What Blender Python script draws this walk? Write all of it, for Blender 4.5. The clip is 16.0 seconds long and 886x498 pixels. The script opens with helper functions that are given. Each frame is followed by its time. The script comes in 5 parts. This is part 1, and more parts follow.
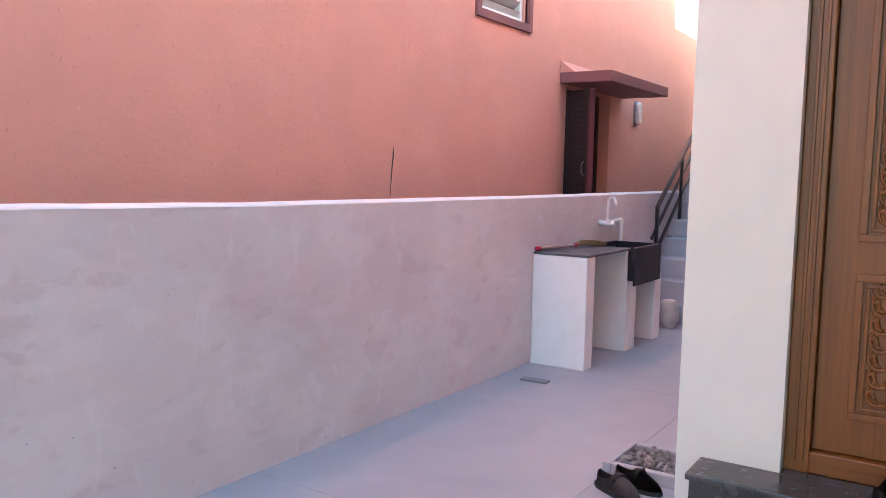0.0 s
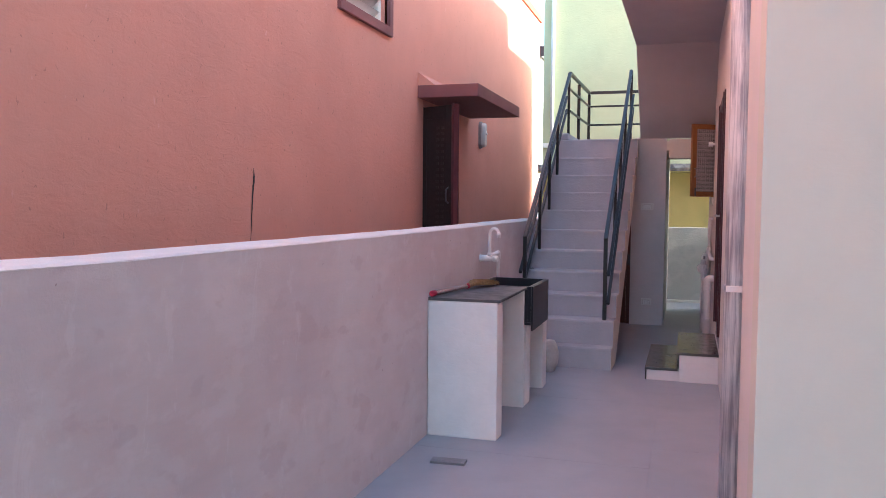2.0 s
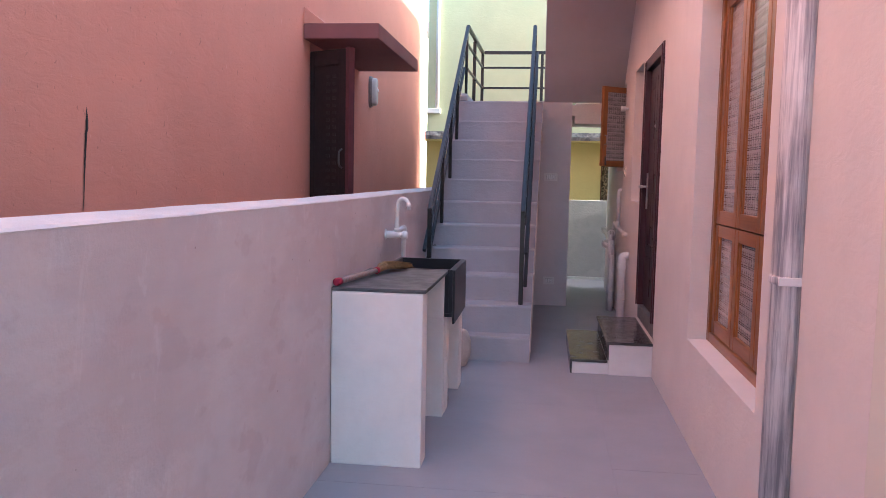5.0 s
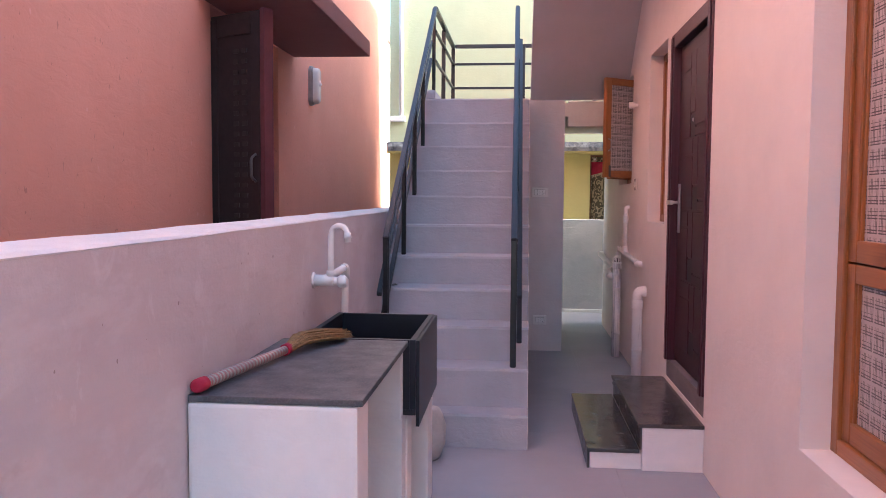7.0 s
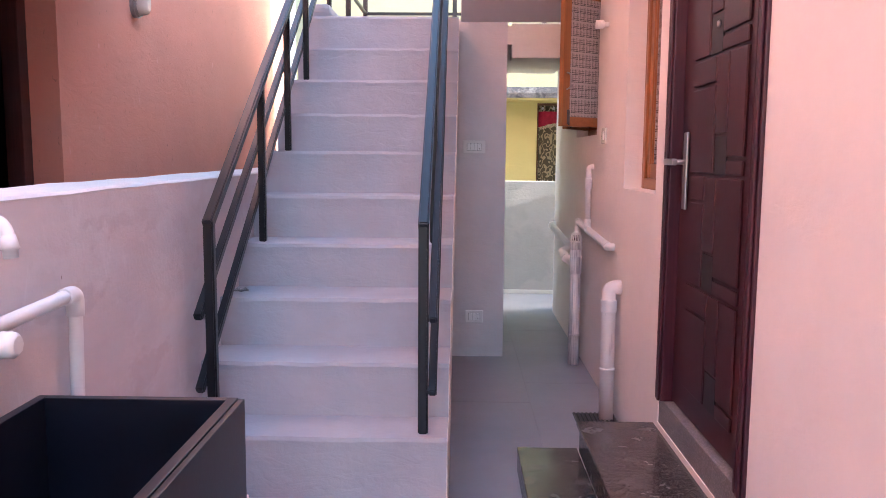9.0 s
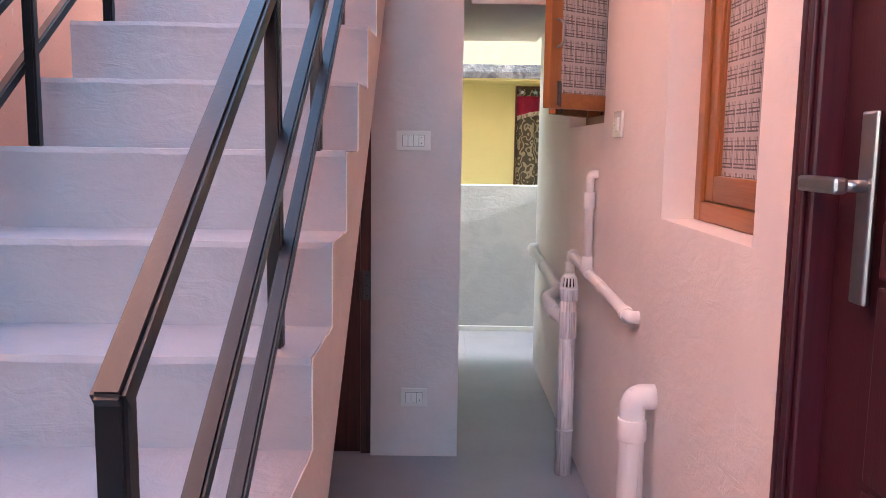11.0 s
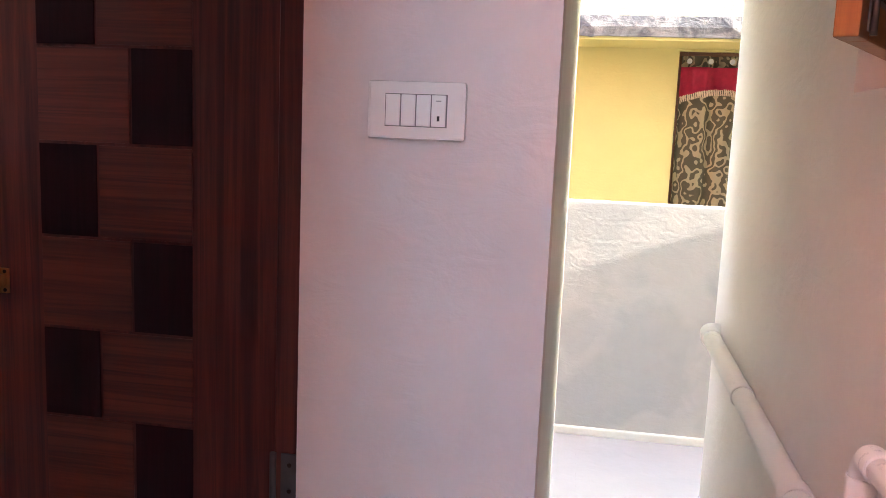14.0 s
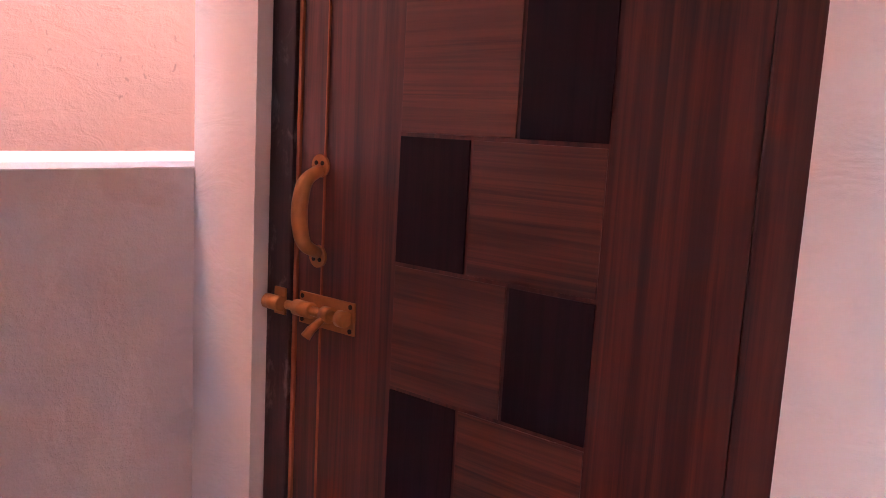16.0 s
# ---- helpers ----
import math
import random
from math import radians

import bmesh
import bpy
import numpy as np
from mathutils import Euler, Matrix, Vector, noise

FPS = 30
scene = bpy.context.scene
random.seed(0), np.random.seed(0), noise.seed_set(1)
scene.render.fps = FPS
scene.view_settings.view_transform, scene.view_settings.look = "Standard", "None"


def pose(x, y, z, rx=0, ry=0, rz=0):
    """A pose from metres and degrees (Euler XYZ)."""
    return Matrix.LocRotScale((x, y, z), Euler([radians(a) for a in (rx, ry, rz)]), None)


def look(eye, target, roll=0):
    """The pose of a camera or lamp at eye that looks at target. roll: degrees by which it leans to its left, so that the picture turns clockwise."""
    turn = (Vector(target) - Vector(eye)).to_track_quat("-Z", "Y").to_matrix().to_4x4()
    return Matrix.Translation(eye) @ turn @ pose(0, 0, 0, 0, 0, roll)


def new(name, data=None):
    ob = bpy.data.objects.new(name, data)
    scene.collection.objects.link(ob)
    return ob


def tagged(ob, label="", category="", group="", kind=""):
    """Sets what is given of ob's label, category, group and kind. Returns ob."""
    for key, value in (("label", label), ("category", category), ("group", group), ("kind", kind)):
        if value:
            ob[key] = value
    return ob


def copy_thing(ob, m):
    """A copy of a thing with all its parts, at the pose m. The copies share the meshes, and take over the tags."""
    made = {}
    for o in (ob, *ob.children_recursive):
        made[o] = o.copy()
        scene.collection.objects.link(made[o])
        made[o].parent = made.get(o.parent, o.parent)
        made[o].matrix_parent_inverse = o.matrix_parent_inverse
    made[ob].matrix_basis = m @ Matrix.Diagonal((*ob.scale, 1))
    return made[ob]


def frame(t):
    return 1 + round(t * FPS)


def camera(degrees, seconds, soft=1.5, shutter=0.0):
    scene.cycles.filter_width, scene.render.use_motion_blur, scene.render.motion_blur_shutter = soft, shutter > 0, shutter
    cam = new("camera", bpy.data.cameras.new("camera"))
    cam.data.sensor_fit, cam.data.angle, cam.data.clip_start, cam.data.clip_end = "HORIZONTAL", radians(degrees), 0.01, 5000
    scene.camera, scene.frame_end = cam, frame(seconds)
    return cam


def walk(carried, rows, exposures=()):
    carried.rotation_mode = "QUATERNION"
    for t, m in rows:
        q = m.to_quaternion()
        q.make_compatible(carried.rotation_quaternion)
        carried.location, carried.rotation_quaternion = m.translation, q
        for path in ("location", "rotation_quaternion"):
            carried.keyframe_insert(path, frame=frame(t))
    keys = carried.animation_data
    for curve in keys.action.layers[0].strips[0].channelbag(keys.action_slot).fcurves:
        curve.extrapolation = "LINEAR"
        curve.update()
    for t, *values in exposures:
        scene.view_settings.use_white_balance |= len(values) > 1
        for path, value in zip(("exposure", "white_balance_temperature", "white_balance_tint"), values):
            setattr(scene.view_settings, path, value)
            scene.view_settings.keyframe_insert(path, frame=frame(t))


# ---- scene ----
cam = camera(58.2, 16.0, 0.75)
PATH = [
    (0, (-0.015, -0.456, 1.464), (-1.11, 1.207, 1.277), 1.2),
    (0.5, (-0.306, -0.277, 1.455), (-1.35, 1.423, 1.316), 1.1),
    (1, (-0.611, -0.022, 1.43), (-1.532, 1.75, 1.321), 0.5),
    (1.5, (-0.939, 0.171, 1.463), (-1.68, 2.025, 1.35), 0.6),
    (2, (-1.254, 0.318, 1.466), (-1.842, 2.226, 1.355), 0.5),
    (2.5, (-1.458, 0.479, 1.44), (-1.927, 2.42, 1.328), 0.3),
    (3, (-1.553, 0.622, 1.471), (-1.96, 2.577, 1.35), 0.1),
    (3.5, (-1.662, 0.71, 1.463), (-2.02, 2.673, 1.328), 0.5),
    (4, (-1.683, 0.765, 1.46), (-2.003, 2.732, 1.293), 0.7),
    (4.2, (-1.692, 0.831, 1.433), (-1.997, 2.8, 1.257), 0.9),
    (6.3, (-1.986, 2.471, 1.406), (-2.183, 4.456, 1.262), 0.3),
    (6.5, (-1.992, 2.632, 1.422), (-2.185, 4.619, 1.288), 0.2),
    (7, (-1.966, 3.092, 1.401), (-2.147, 5.08, 1.274), 0.4),
    (7.5, (-1.96, 3.553, 1.389), (-2.122, 5.541, 1.243), 0.3),
    (8, (-1.954, 4.028, 1.413), (-2.085, 6.015, 1.233), 0.5),
    (8.5, (-1.896, 4.519, 1.411), (-1.981, 6.507, 1.204), 0.5),
    (9, (-1.854, 4.957, 1.405), (-1.891, 6.943, 1.171), 0.4),
    (9.5, (-1.805, 5.406, 1.425), (-1.8, 7.389, 1.169), 0.7),
    (10, (-1.714, 5.888, 1.433), (-1.683, 7.869, 1.162), 0.7),
    (12.3, (-1.606, 7.972, 1.445), (-1.63, 9.959, 1.219), 1.0),
    (12.5, (-1.643, 8.116, 1.459), (-1.632, 10.1, 1.21), 0.7),
    (13, (-1.584, 8.588, 1.443), (-1.578, 10.578, 1.237), 0.7),
    (13.5, (-1.520, 8.975, 1.422), (-1.585, 10.958, 1.176), 1.9),
    (14, (-1.491, 9.218, 1.424), (-1.82, 11.171, 1.146), 2.4),
    (14.5, (-1.416, 9.272, 1.446), (-2.171, 11.098, 1.135), 2.4),
    (15, (-1.395, 9.356, 1.423), (-2.443, 11.034, 1.132), 2.8),
    (15.5, (-1.551, 9.514, 1.383), (-2.695, 11.13, 1.102), 3.6),
    (16, (-1.756, 9.727, 1.396), (-2.981, 11.28, 1.1), 3.1),
]
EXPOSURE = [(0.0, 2.95, 5750, -2), (1.0, 2.65, 5700, -1), (2.5, 2.50, 5650, 1), (4.0, 2.50, 5650, 2), (6.5, 2.75, 5850, 8), (8.0, 3.05, 5900, 7), (9.0, 3.45, 5800, 5), (10.0, 3.5, 5800, 3),
            (12.5, 3.85, 5800, -3), (13.5, 3.90, 6050, 0), (14.5, 4.55, 6600, 8), (15.0, 4.65, 6650, 8), (16.0, 5.1, 6550, 8)]
walk(cam, [(t, look(eye, target, roll)) for t, eye, target, roll in PATH], EXPOSURE)

# ---- light ----
SUN_DIR = Vector((0.90, -0.032, 0.345)).normalized()
world = bpy.data.worlds.new("sky")
scene.world = world
world.use_nodes = True
wn = world.node_tree
sky = wn.nodes.new("ShaderNodeTexSky")
sky.sky_type, sky.sun_disc = "NISHITA", False
sky.dust_density = 3.0
sky.sun_elevation = math.asin(SUN_DIR.z)
sky.sun_rotation = math.atan2(SUN_DIR.x, SUN_DIR.y)
wn.links.new(sky.outputs[0], wn.nodes["Background"].inputs[0])
wn.nodes["Background"].inputs[1].default_value = 0.15
sun = new("sun", bpy.data.lights.new("sun", "SUN"))
sun.data.energy, sun.data.angle, sun.data.color = 2.3, radians(0.5), (1.0, 0.93, 0.84)
sun.matrix_world = look((20, -2, 20), Vector((20, -2, 20)) - SUN_DIR)


# ---- materials ----
def nodes_of(name):
    m = bpy.data.materials.new(name)
    m.use_nodes = True
    t = m.node_tree
    return m, t, t.nodes["Principled BSDF"]


def coords(t, scale=(1, 1, 1)):
    c = t.nodes.new("ShaderNodeNewGeometry")
    mp = t.nodes.new("ShaderNodeMapping")
    mp.inputs["Scale"].default_value = scale
    t.links.new(c.outputs["Position"], mp.inputs["Vector"])
    return mp.outputs["Vector"]


def noise_node(t, vec, scale, detail=4, rough=0.6, dist=0.0):
    n = t.nodes.new("ShaderNodeTexNoise")
    n.inputs["Scale"].default_value, n.inputs["Detail"].default_value = scale, detail
    n.inputs["Roughness"].default_value, n.inputs["Distortion"].default_value = rough, dist
    t.links.new(vec, n.inputs["Vector"])
    return n.outputs["Fac"]


def ramp(t, fac, stops):
    r = t.nodes.new("ShaderNodeValToRGB")
    while len(r.color_ramp.elements) < len(stops):
        r.color_ramp.elements.new(0.5)
    for e, (p, c) in zip(r.color_ramp.elements, stops):
        e.position, e.color = p, (*c, 1) if len(c) == 3 else c
    t.links.new(fac, r.inputs[0])
    return r.outputs[0]


def mix(t, fac, a, b, mode="MIX"):
    m = t.nodes.new("ShaderNodeMix")
    m.data_type, m.blend_type = "RGBA", mode
    for sock, v in ((m.inputs[0], fac), (m.inputs[6], a), (m.inputs[7], b)):
        if isinstance(v, (int, float)):
            sock.default_value = v
        elif isinstance(v, tuple):
            sock.default_value = (*v, 1)
        else:
            t.links.new(v, sock)
    return m.outputs[2]


def bump(t, bsdf, height, strength, dist=0.01):
    b = t.nodes.new("ShaderNodeBump")
    b.inputs["Strength"].default_value, b.inputs["Distance"].default_value = strength, dist
    t.links.new(height, b.inputs["Height"])
    t.links.new(b.outputs[0], bsdf.inputs["Normal"])


def math_node(t, op, a, b=0.0):
    m = t.nodes.new("ShaderNodeMath")
    m.operation = op
    for s, v in zip(m.inputs, (a, b)):
        if isinstance(v, (int, float)):
            s.default_value = v
        else:
            t.links.new(v, s)
    return m.outputs[0]


def plaster(name, base, stain, rough=0.75, big=0.7, fine=60, relief=0.35, blotch=(0.42, 0.62), streak=None, speck=None):
    """Painted cement plaster: patchy coat, trowel marks, grain."""
    m, t, b = nodes_of(name)
    v = coords(t)
    patches = noise_node(t, v, big, 3, 0.55, 0.6)
    col = ramp(t, patches, [(blotch[0], base), (blotch[1], stain)])
    cloud = noise_node(t, v, big * 4.5, 5, 0.65)
    col = mix(t, 0.35, col, ramp(t, cloud, [(0.3, tuple(c * 0.86 for c in base)), (0.7, tuple(min(1, c * 1.08) for c in base))]))
    if streak:
        s = noise_node(t, coords(t, (9, 9, 0.7)), 1.0, 4, 0.7)
        col = mix(t, ramp(t, s, [(0.58, (0, 0, 0)), (0.80, (0.22, 0.22, 0.22))]), col, streak)
    pits = None
    if speck:
        pits = noise_node(t, coords(t, (1, 1, 0.6)), 48, 2, 0.5, 0.6)
        col = mix(t, ramp(t, pits, [(0.26, (0.75, 0.75, 0.75)), (0.31, (0, 0, 0))]), col, tuple(c * 0.62 for c in base))
        s = noise_node(t, coords(t, (1, 1, 0.45)), 26, 2, 0.5)
        col = mix(t, ramp(t, s, [(0.72, (0, 0, 0)), (0.76, (0.7, 0.7, 0.7))]), col, speck)
    t.links.new(col, b.inputs["Base Color"])
    b.inputs["Roughness"].default_value = rough
    grain = noise_node(t, v, fine, 5, 0.7)
    trowel = noise_node(t, coords(t, (1, 1, 2.2)), 9, 3, 0.6, 1.2)
    h = math_node(t, "ADD", math_node(t, "MULTIPLY", grain, 0.35), math_node(t, "MULTIPLY", trowel, 0.8))
    bump(t, b, h, relief, 0.012)
    return m


def wood(name, dark, light, axis="z", rough=0.4, scale=1.0, gloss=0.3, figure=1.0):
    """Sawn timber or its print: broad figure, fine pores along one axis."""
    m, t, b = nodes_of(name)
    k = "xyz".index(axis)

    def along(across, lengthwise):
        s = [across * scale] * 3
        s[k] = lengthwise * scale
        return coords(t, tuple(s))

    broad = noise_node(t, along(11, 0.8), 1.0, 4, 0.6, 2.2)
    rings = noise_node(t, along(42, 1.1), 1.0, 5, 0.7, 1.1)
    fine = noise_node(t, along(170, 5), 1.0, 3, 0.6)
    mid = tuple((p + q) / 2 for p, q in zip(dark, light))
    col = ramp(t, broad, [(0.32, mid), (0.66, light)])
    deep = tuple(c * 0.45 for c in dark)
    col = mix(t, ramp(t, rings, [(0.40, (0.85 * figure,) * 3), (0.58, (0, 0, 0))]), col, dark)
    col = mix(t, ramp(t, rings, [(0.27, (0.8 * figure,) * 3), (0.37, (0, 0, 0))]), col, deep)
    col = mix(t, 0.25, col, ramp(t, fine, [(0.35, dark), (0.7, light)]))
    t.links.new(col, b.inputs["Base Color"])
    b.inputs["Roughness"].default_value = rough
    b.inputs["Coat Weight"].default_value = gloss
    b.inputs["Coat Roughness"].default_value = 0.2
    bump(t, b, fine, 0.12, 0.003)
    return m


def simple(name, col, rough=0.5, metal=0.0, var=0.15, scale=8, relief=0.05, coat=0.0):
    m, t, b = nodes_of(name)
    n = noise_node(t, coords(t), scale, 5, 0.6)
    t.links.new(ramp(t, n, [(0.3, tuple(c * (1 - var) for c in col)), (0.7, tuple(min(1, c * (1 + var)) for c in col))]), b.inputs["Base Color"])
    b.inputs["Roughness"].default_value, b.inputs["Metallic"].default_value = rough, metal
    b.inputs["Coat Weight"].default_value = coat
    if relief:
        bump(t, b, noise_node(t, coords(t), scale * 8, 4, 0.6), relief, 0.004)
    return m


def granite(name, base, fleck, rough=0.12, dust=0.35):
    m, t, b = nodes_of(name)
    v = coords(t)
    n = noise_node(t, v, 160, 3, 0.7)
    col = ramp(t, n, [(0.45, base), (0.68, fleck)])
    cloud = noise_node(t, v, 7, 4, 0.6)
    col = mix(t, ramp(t, cloud, [(0.45, (0, 0, 0)), (0.75, (dust, dust, dust))]), col, (0.16, 0.15, 0.15))
    t.links.new(col, b.inputs["Base Color"])
    r = ramp(t, noise_node(t, v, 11, 4, 0.6), [(0.35, (rough,) * 3), (0.75, (rough + 0.22,) * 3)])
    t.links.new(r, b.inputs["Roughness"])
    return m




def limewash(name, dark, mid, white):
    """Brushed lime wash over old pink paint: soft clouds, hard-edged patches, drips."""
    m, t, b = nodes_of(name)
    v = coords(t)
    col = ramp(t, noise_node(t, v, 1.1, 4, 0.6, 0.4), [(0.35, dark), (0.62, mid)])
    patch = noise_node(t, coords(t, (1, 0.8, 1.5)), 2.4, 6, 0.68, 0.25)
    col = mix(t, ramp(t, patch, [(0.52, (0, 0, 0)), (0.58, (0.26, 0.26, 0.26))]), col, white)
    old = noise_node(t, coords(t, (1, 0.8, 1.5)), 4.2, 4, 0.55, 0.2)
    col = mix(t, ramp(t, old, [(0.60, (0, 0, 0)), (0.64, (0.36, 0.36, 0.36))]), col, (dark[0] * 0.86, dark[1] * 0.80, dark[2] * 0.82))
    brush = noise_node(t, coords(t, (4.0, 4.0, 24)), 1.0, 3, 0.6)
    col = mix(t, 0.13, col, ramp(t, brush, [(0.3, dark), (0.7, white)]))
    scrape = noise_node(t, coords(t, (1, 5.5, 2.2)), 1.3, 5, 0.7, 0.8)
    col = mix(t, ramp(t, scrape, [(0.60, (0, 0, 0)), (0.64, (0.30, 0.30, 0.30))]), col, white)
    spots = noise_node(t, v, 34, 1, 0.4)
    col = mix(t, ramp(t, spots, [(0.795, (0, 0, 0)), (0.81, (0.7, 0.7, 0.7))]), col, (0.26, 0.19, 0.18))
    t.links.new(col, b.inputs["Base Color"])
    b.inputs["Roughness"].default_value = 0.85
    h = math_node(t, "ADD", math_node(t, "MULTIPLY", noise_node(t, v, 55, 5, 0.7), 0.4), math_node(t, "MULTIPLY", patch, 1.1))
    bump(t, b, h, 0.5, 0.012)
    return m


def scuffed(name, base, dust):
    """Dark stained frame wood with cement dust rubbed into it in blots."""
    m, t, b = nodes_of(name)
    grain = noise_node(t, coords(t, (120, 120, 4)), 1.0, 4, 0.6)
    col = ramp(t, grain, [(0.35, tuple(c * 0.6 for c in base)), (0.7, tuple(c * 1.5 for c in base))])
    blot = noise_node(t, coords(t, (1, 1, 0.6)), 22, 5, 0.7, 0.4)
    col = mix(t, ramp(t, blot, [(0.56, (0, 0, 0)), (0.68, (0.7, 0.7, 0.7))]), col, dust)
    t.links.new(col, b.inputs["Base Color"])
    b.inputs["Roughness"].default_value = 0.6
    bump(t, b, blot, 0.3, 0.004)
    return m


def smeared_pipe(name, lift=0.0):
    """Grey plastic pipe with white paint dragged down it."""
    m, t, b = nodes_of(name)
    f = noise_node(t, coords(t, (55, 55, 2.2)), 1.0, 5, 0.7, 0.3)
    big = noise_node(t, coords(t, (5, 5, 2.2)), 1.0, 3, 0.6)
    k = math_node(t, "ADD", math_node(t, "ADD", math_node(t, "MULTIPLY", f, 0.75), lift), math_node(t, "MULTIPLY", big, 0.45))
    t.links.new(ramp(t, k, [(0.50, (0.30, 0.29, 0.32)), (0.60, (0.58, 0.55, 0.57)), (0.68, (0.80, 0.76, 0.76))]), b.inputs["Base Color"])
    b.inputs["Roughness"].default_value = 0.5
    bump(t, b, f, 0.35, 0.004)
    return m


M_COMPOUND = limewash("compound_wall_wash", (0.57, 0.485, 0.485), (0.64, 0.58, 0.58), (0.72, 0.675, 0.675))
M_COPING = plaster("wall_top_white", (0.78, 0.75, 0.74), (0.70, 0.66, 0.66), 0.8, 1.4, 70, 0.4)
M_HOUSE = plaster("house_wall_cream", (0.80, 0.745, 0.72), (0.82, 0.77, 0.745), 0.7, 0.6, 40, 0.28)
M_FRONT = plaster("front_wall_cream", (0.755, 0.735, 0.655), (0.775, 0.755, 0.675), 0.7, 0.5, 40, 0.10)
M_PINK = plaster("neighbour_pink", (0.60, 0.285, 0.220), (0.565, 0.260, 0.200), 0.8, 0.5, 70, 0.36, streak=(0.50, 0.19, 0.16), speck=(0.66, 0.36, 0.31))
M_PINKTRIM = plaster("neighbour_maroon", (0.20, 0.075, 0.075), (0.24, 0.09, 0.09), 0.7, 1.5, 50, 0.2)
M_ORANGE = plaster("neighbour_coping", (0.62, 0.17, 0.09), (0.55, 0.14, 0.08), 0.75, 1.5, 50, 0.2)
M_SOFFIT = plaster("soffit_paint", (0.60, 0.53, 0.53), (0.64, 0.57, 0.57), 0.8, 0.7, 50, 0.2)
M_WC = plaster("washroom_wall", (0.70, 0.632, 0.625), (0.665, 0.592, 0.59), 0.8, 1.2, 50, 0.28, streak=(0.56, 0.49, 0.47))
M_FLOOR = plaster("floor_cement_paint", (0.345, 0.345, 0.37), (0.40, 0.395, 0.42), 0.5, 1.0, 30, 0.12, streak=None)
M_STAIR = plaster("stair_cement_paint", (0.38, 0.378, 0.41), (0.44, 0.435, 0.465), 0.62, 1.6, 45, 0.45, speck=None)
M_STAIRSIDE = plaster("stair_side_wash", (0.80, 0.735, 0.665), (0.77, 0.70, 0.635), 0.8, 1.5, 45, 0.4)
M_COUNTER = plaster("pier_white", (0.80, 0.76, 0.75), (0.75, 0.71, 0.71), 0.75, 1.5, 60, 0.3)
M_YELLOW = plaster("yellow_wall", (0.50, 0.445, 0.175), (0.47, 0.42, 0.165), 0.8, 0.6, 50, 0.2)
M_PALE = plaster("pale_yellow_wall", (0.45, 0.475, 0.30), (0.415, 0.44, 0.285), 0.8, 0.8, 50, 0.3)
M_WHITEFAR = plaster("far_white_paint", (0.74, 0.74, 0.70), (0.70, 0.70, 0.66), 0.7, 2, 50, 0.2)
M_BACKWALL = plaster("rear_wall_wash", (0.40, 0.405, 0.40), (0.48, 0.475, 0.46), 0.85, 2.2, 45, 0.3, (0.45, 0.52))
M_ROUGHBAND = plaster("sunshade_edge", (0.09, 0.094, 0.105), (0.30, 0.30, 0.30), 0.9, 9, 40, 1.0, (0.42, 0.6))
M_SLAB = granite("counter_slate", (0.045, 0.046, 0.052), (0.095, 0.096, 0.105), 0.42, 0.6)
M_SINK = simple("sink_black_stone", (0.006, 0.0065, 0.013), 0.34, 0, 0.5, 5, 0.06)
M_GRANITE = granite("step_black_granite", (0.034, 0.031, 0.030), (0.10, 0.092, 0.088), 0.12, 0.30)
M_GREYSTONE = granite("threshold_grey_stone", (0.16, 0.155, 0.16), (0.33, 0.32, 0.33), 0.35)
M_IRON = simple("black_painted_steel", (0.0045, 0.0045, 0.0065), 0.33, 0.0, 0.5, 14, 0.10, 0.05)
M_TEAK = wood("teak_varnish", (0.20, 0.066, 0.016), (0.35, 0.135, 0.034), "z", 0.4, 1.0, 0.3, 0.5)
M_TEAKH = wood("teak_varnish_level", (0.20, 0.066, 0.016), (0.35, 0.135, 0.034), "y", 0.4, 1.0, 0.3, 0.5)
M_TEAKX = wood("teak_varnish_cross", (0.20, 0.066, 0.016), (0.35, 0.135, 0.034), "x", 0.4, 1.0, 0.3, 0.5)
M_MAINDOOR = wood("main_door_teak", (0.120, 0.035, 0.0022), (0.235, 0.076, 0.0042), "z", 0.4, 1.0, 0.1, 0.55)
M_MAINDOORX = wood("main_door_teak_cross", (0.120, 0.035, 0.0022), (0.235, 0.076, 0.0042), "x", 0.4, 1.0, 0.1, 0.55)
M_STEELDOOR = wood("steel_door_laminate", (0.030, 0.006, 0.010), (0.056, 0.012, 0.018), "z", 0.42, 1.4, 0.12, 0.4)
M_STEELDOORH = wood("steel_door_laminate_level", (0.031, 0.006, 0.010), (0.058, 0.013, 0.018), "y", 0.42, 1.4, 0.12, 0.4)
M_STEELINSET = simple("steel_door_inset", (0.020, 0.017, 0.018), 0.45, 0, 0.2, 20, 0.05)
M_STEELFRAME = wood("steel_door_frame", (0.040, 0.005, 0.013), (0.068, 0.011, 0.021), "z", 0.4, 1.2, 0.12)
M_CHROME = simple("brushed_steel", (0.55, 0.53, 0.52), 0.28, 1.0, 0.08, 30, 0.03)
M_WCSTILE = wood("washroom_door_stile", (0.024, 0.005, 0.006), (0.150, 0.034, 0.024), "z", 0.36, 0.80, 0.05, 1.0)
M_WCBLOCK = wood("washroom_door_block", (0.030, 0.007, 0.007), (0.175, 0.046, 0.028), "x", 0.36, 0.85, 0.05, 1.0)
M_WCDARK = wood("washroom_door_dark", (0.012, 0.0026, 0.006), (0.024, 0.005, 0.010), "z", 0.6, 1.5, 0.0)
M_WCDARK.node_tree.nodes["Principled BSDF"].inputs["Specular IOR Level"].default_value = 0.2
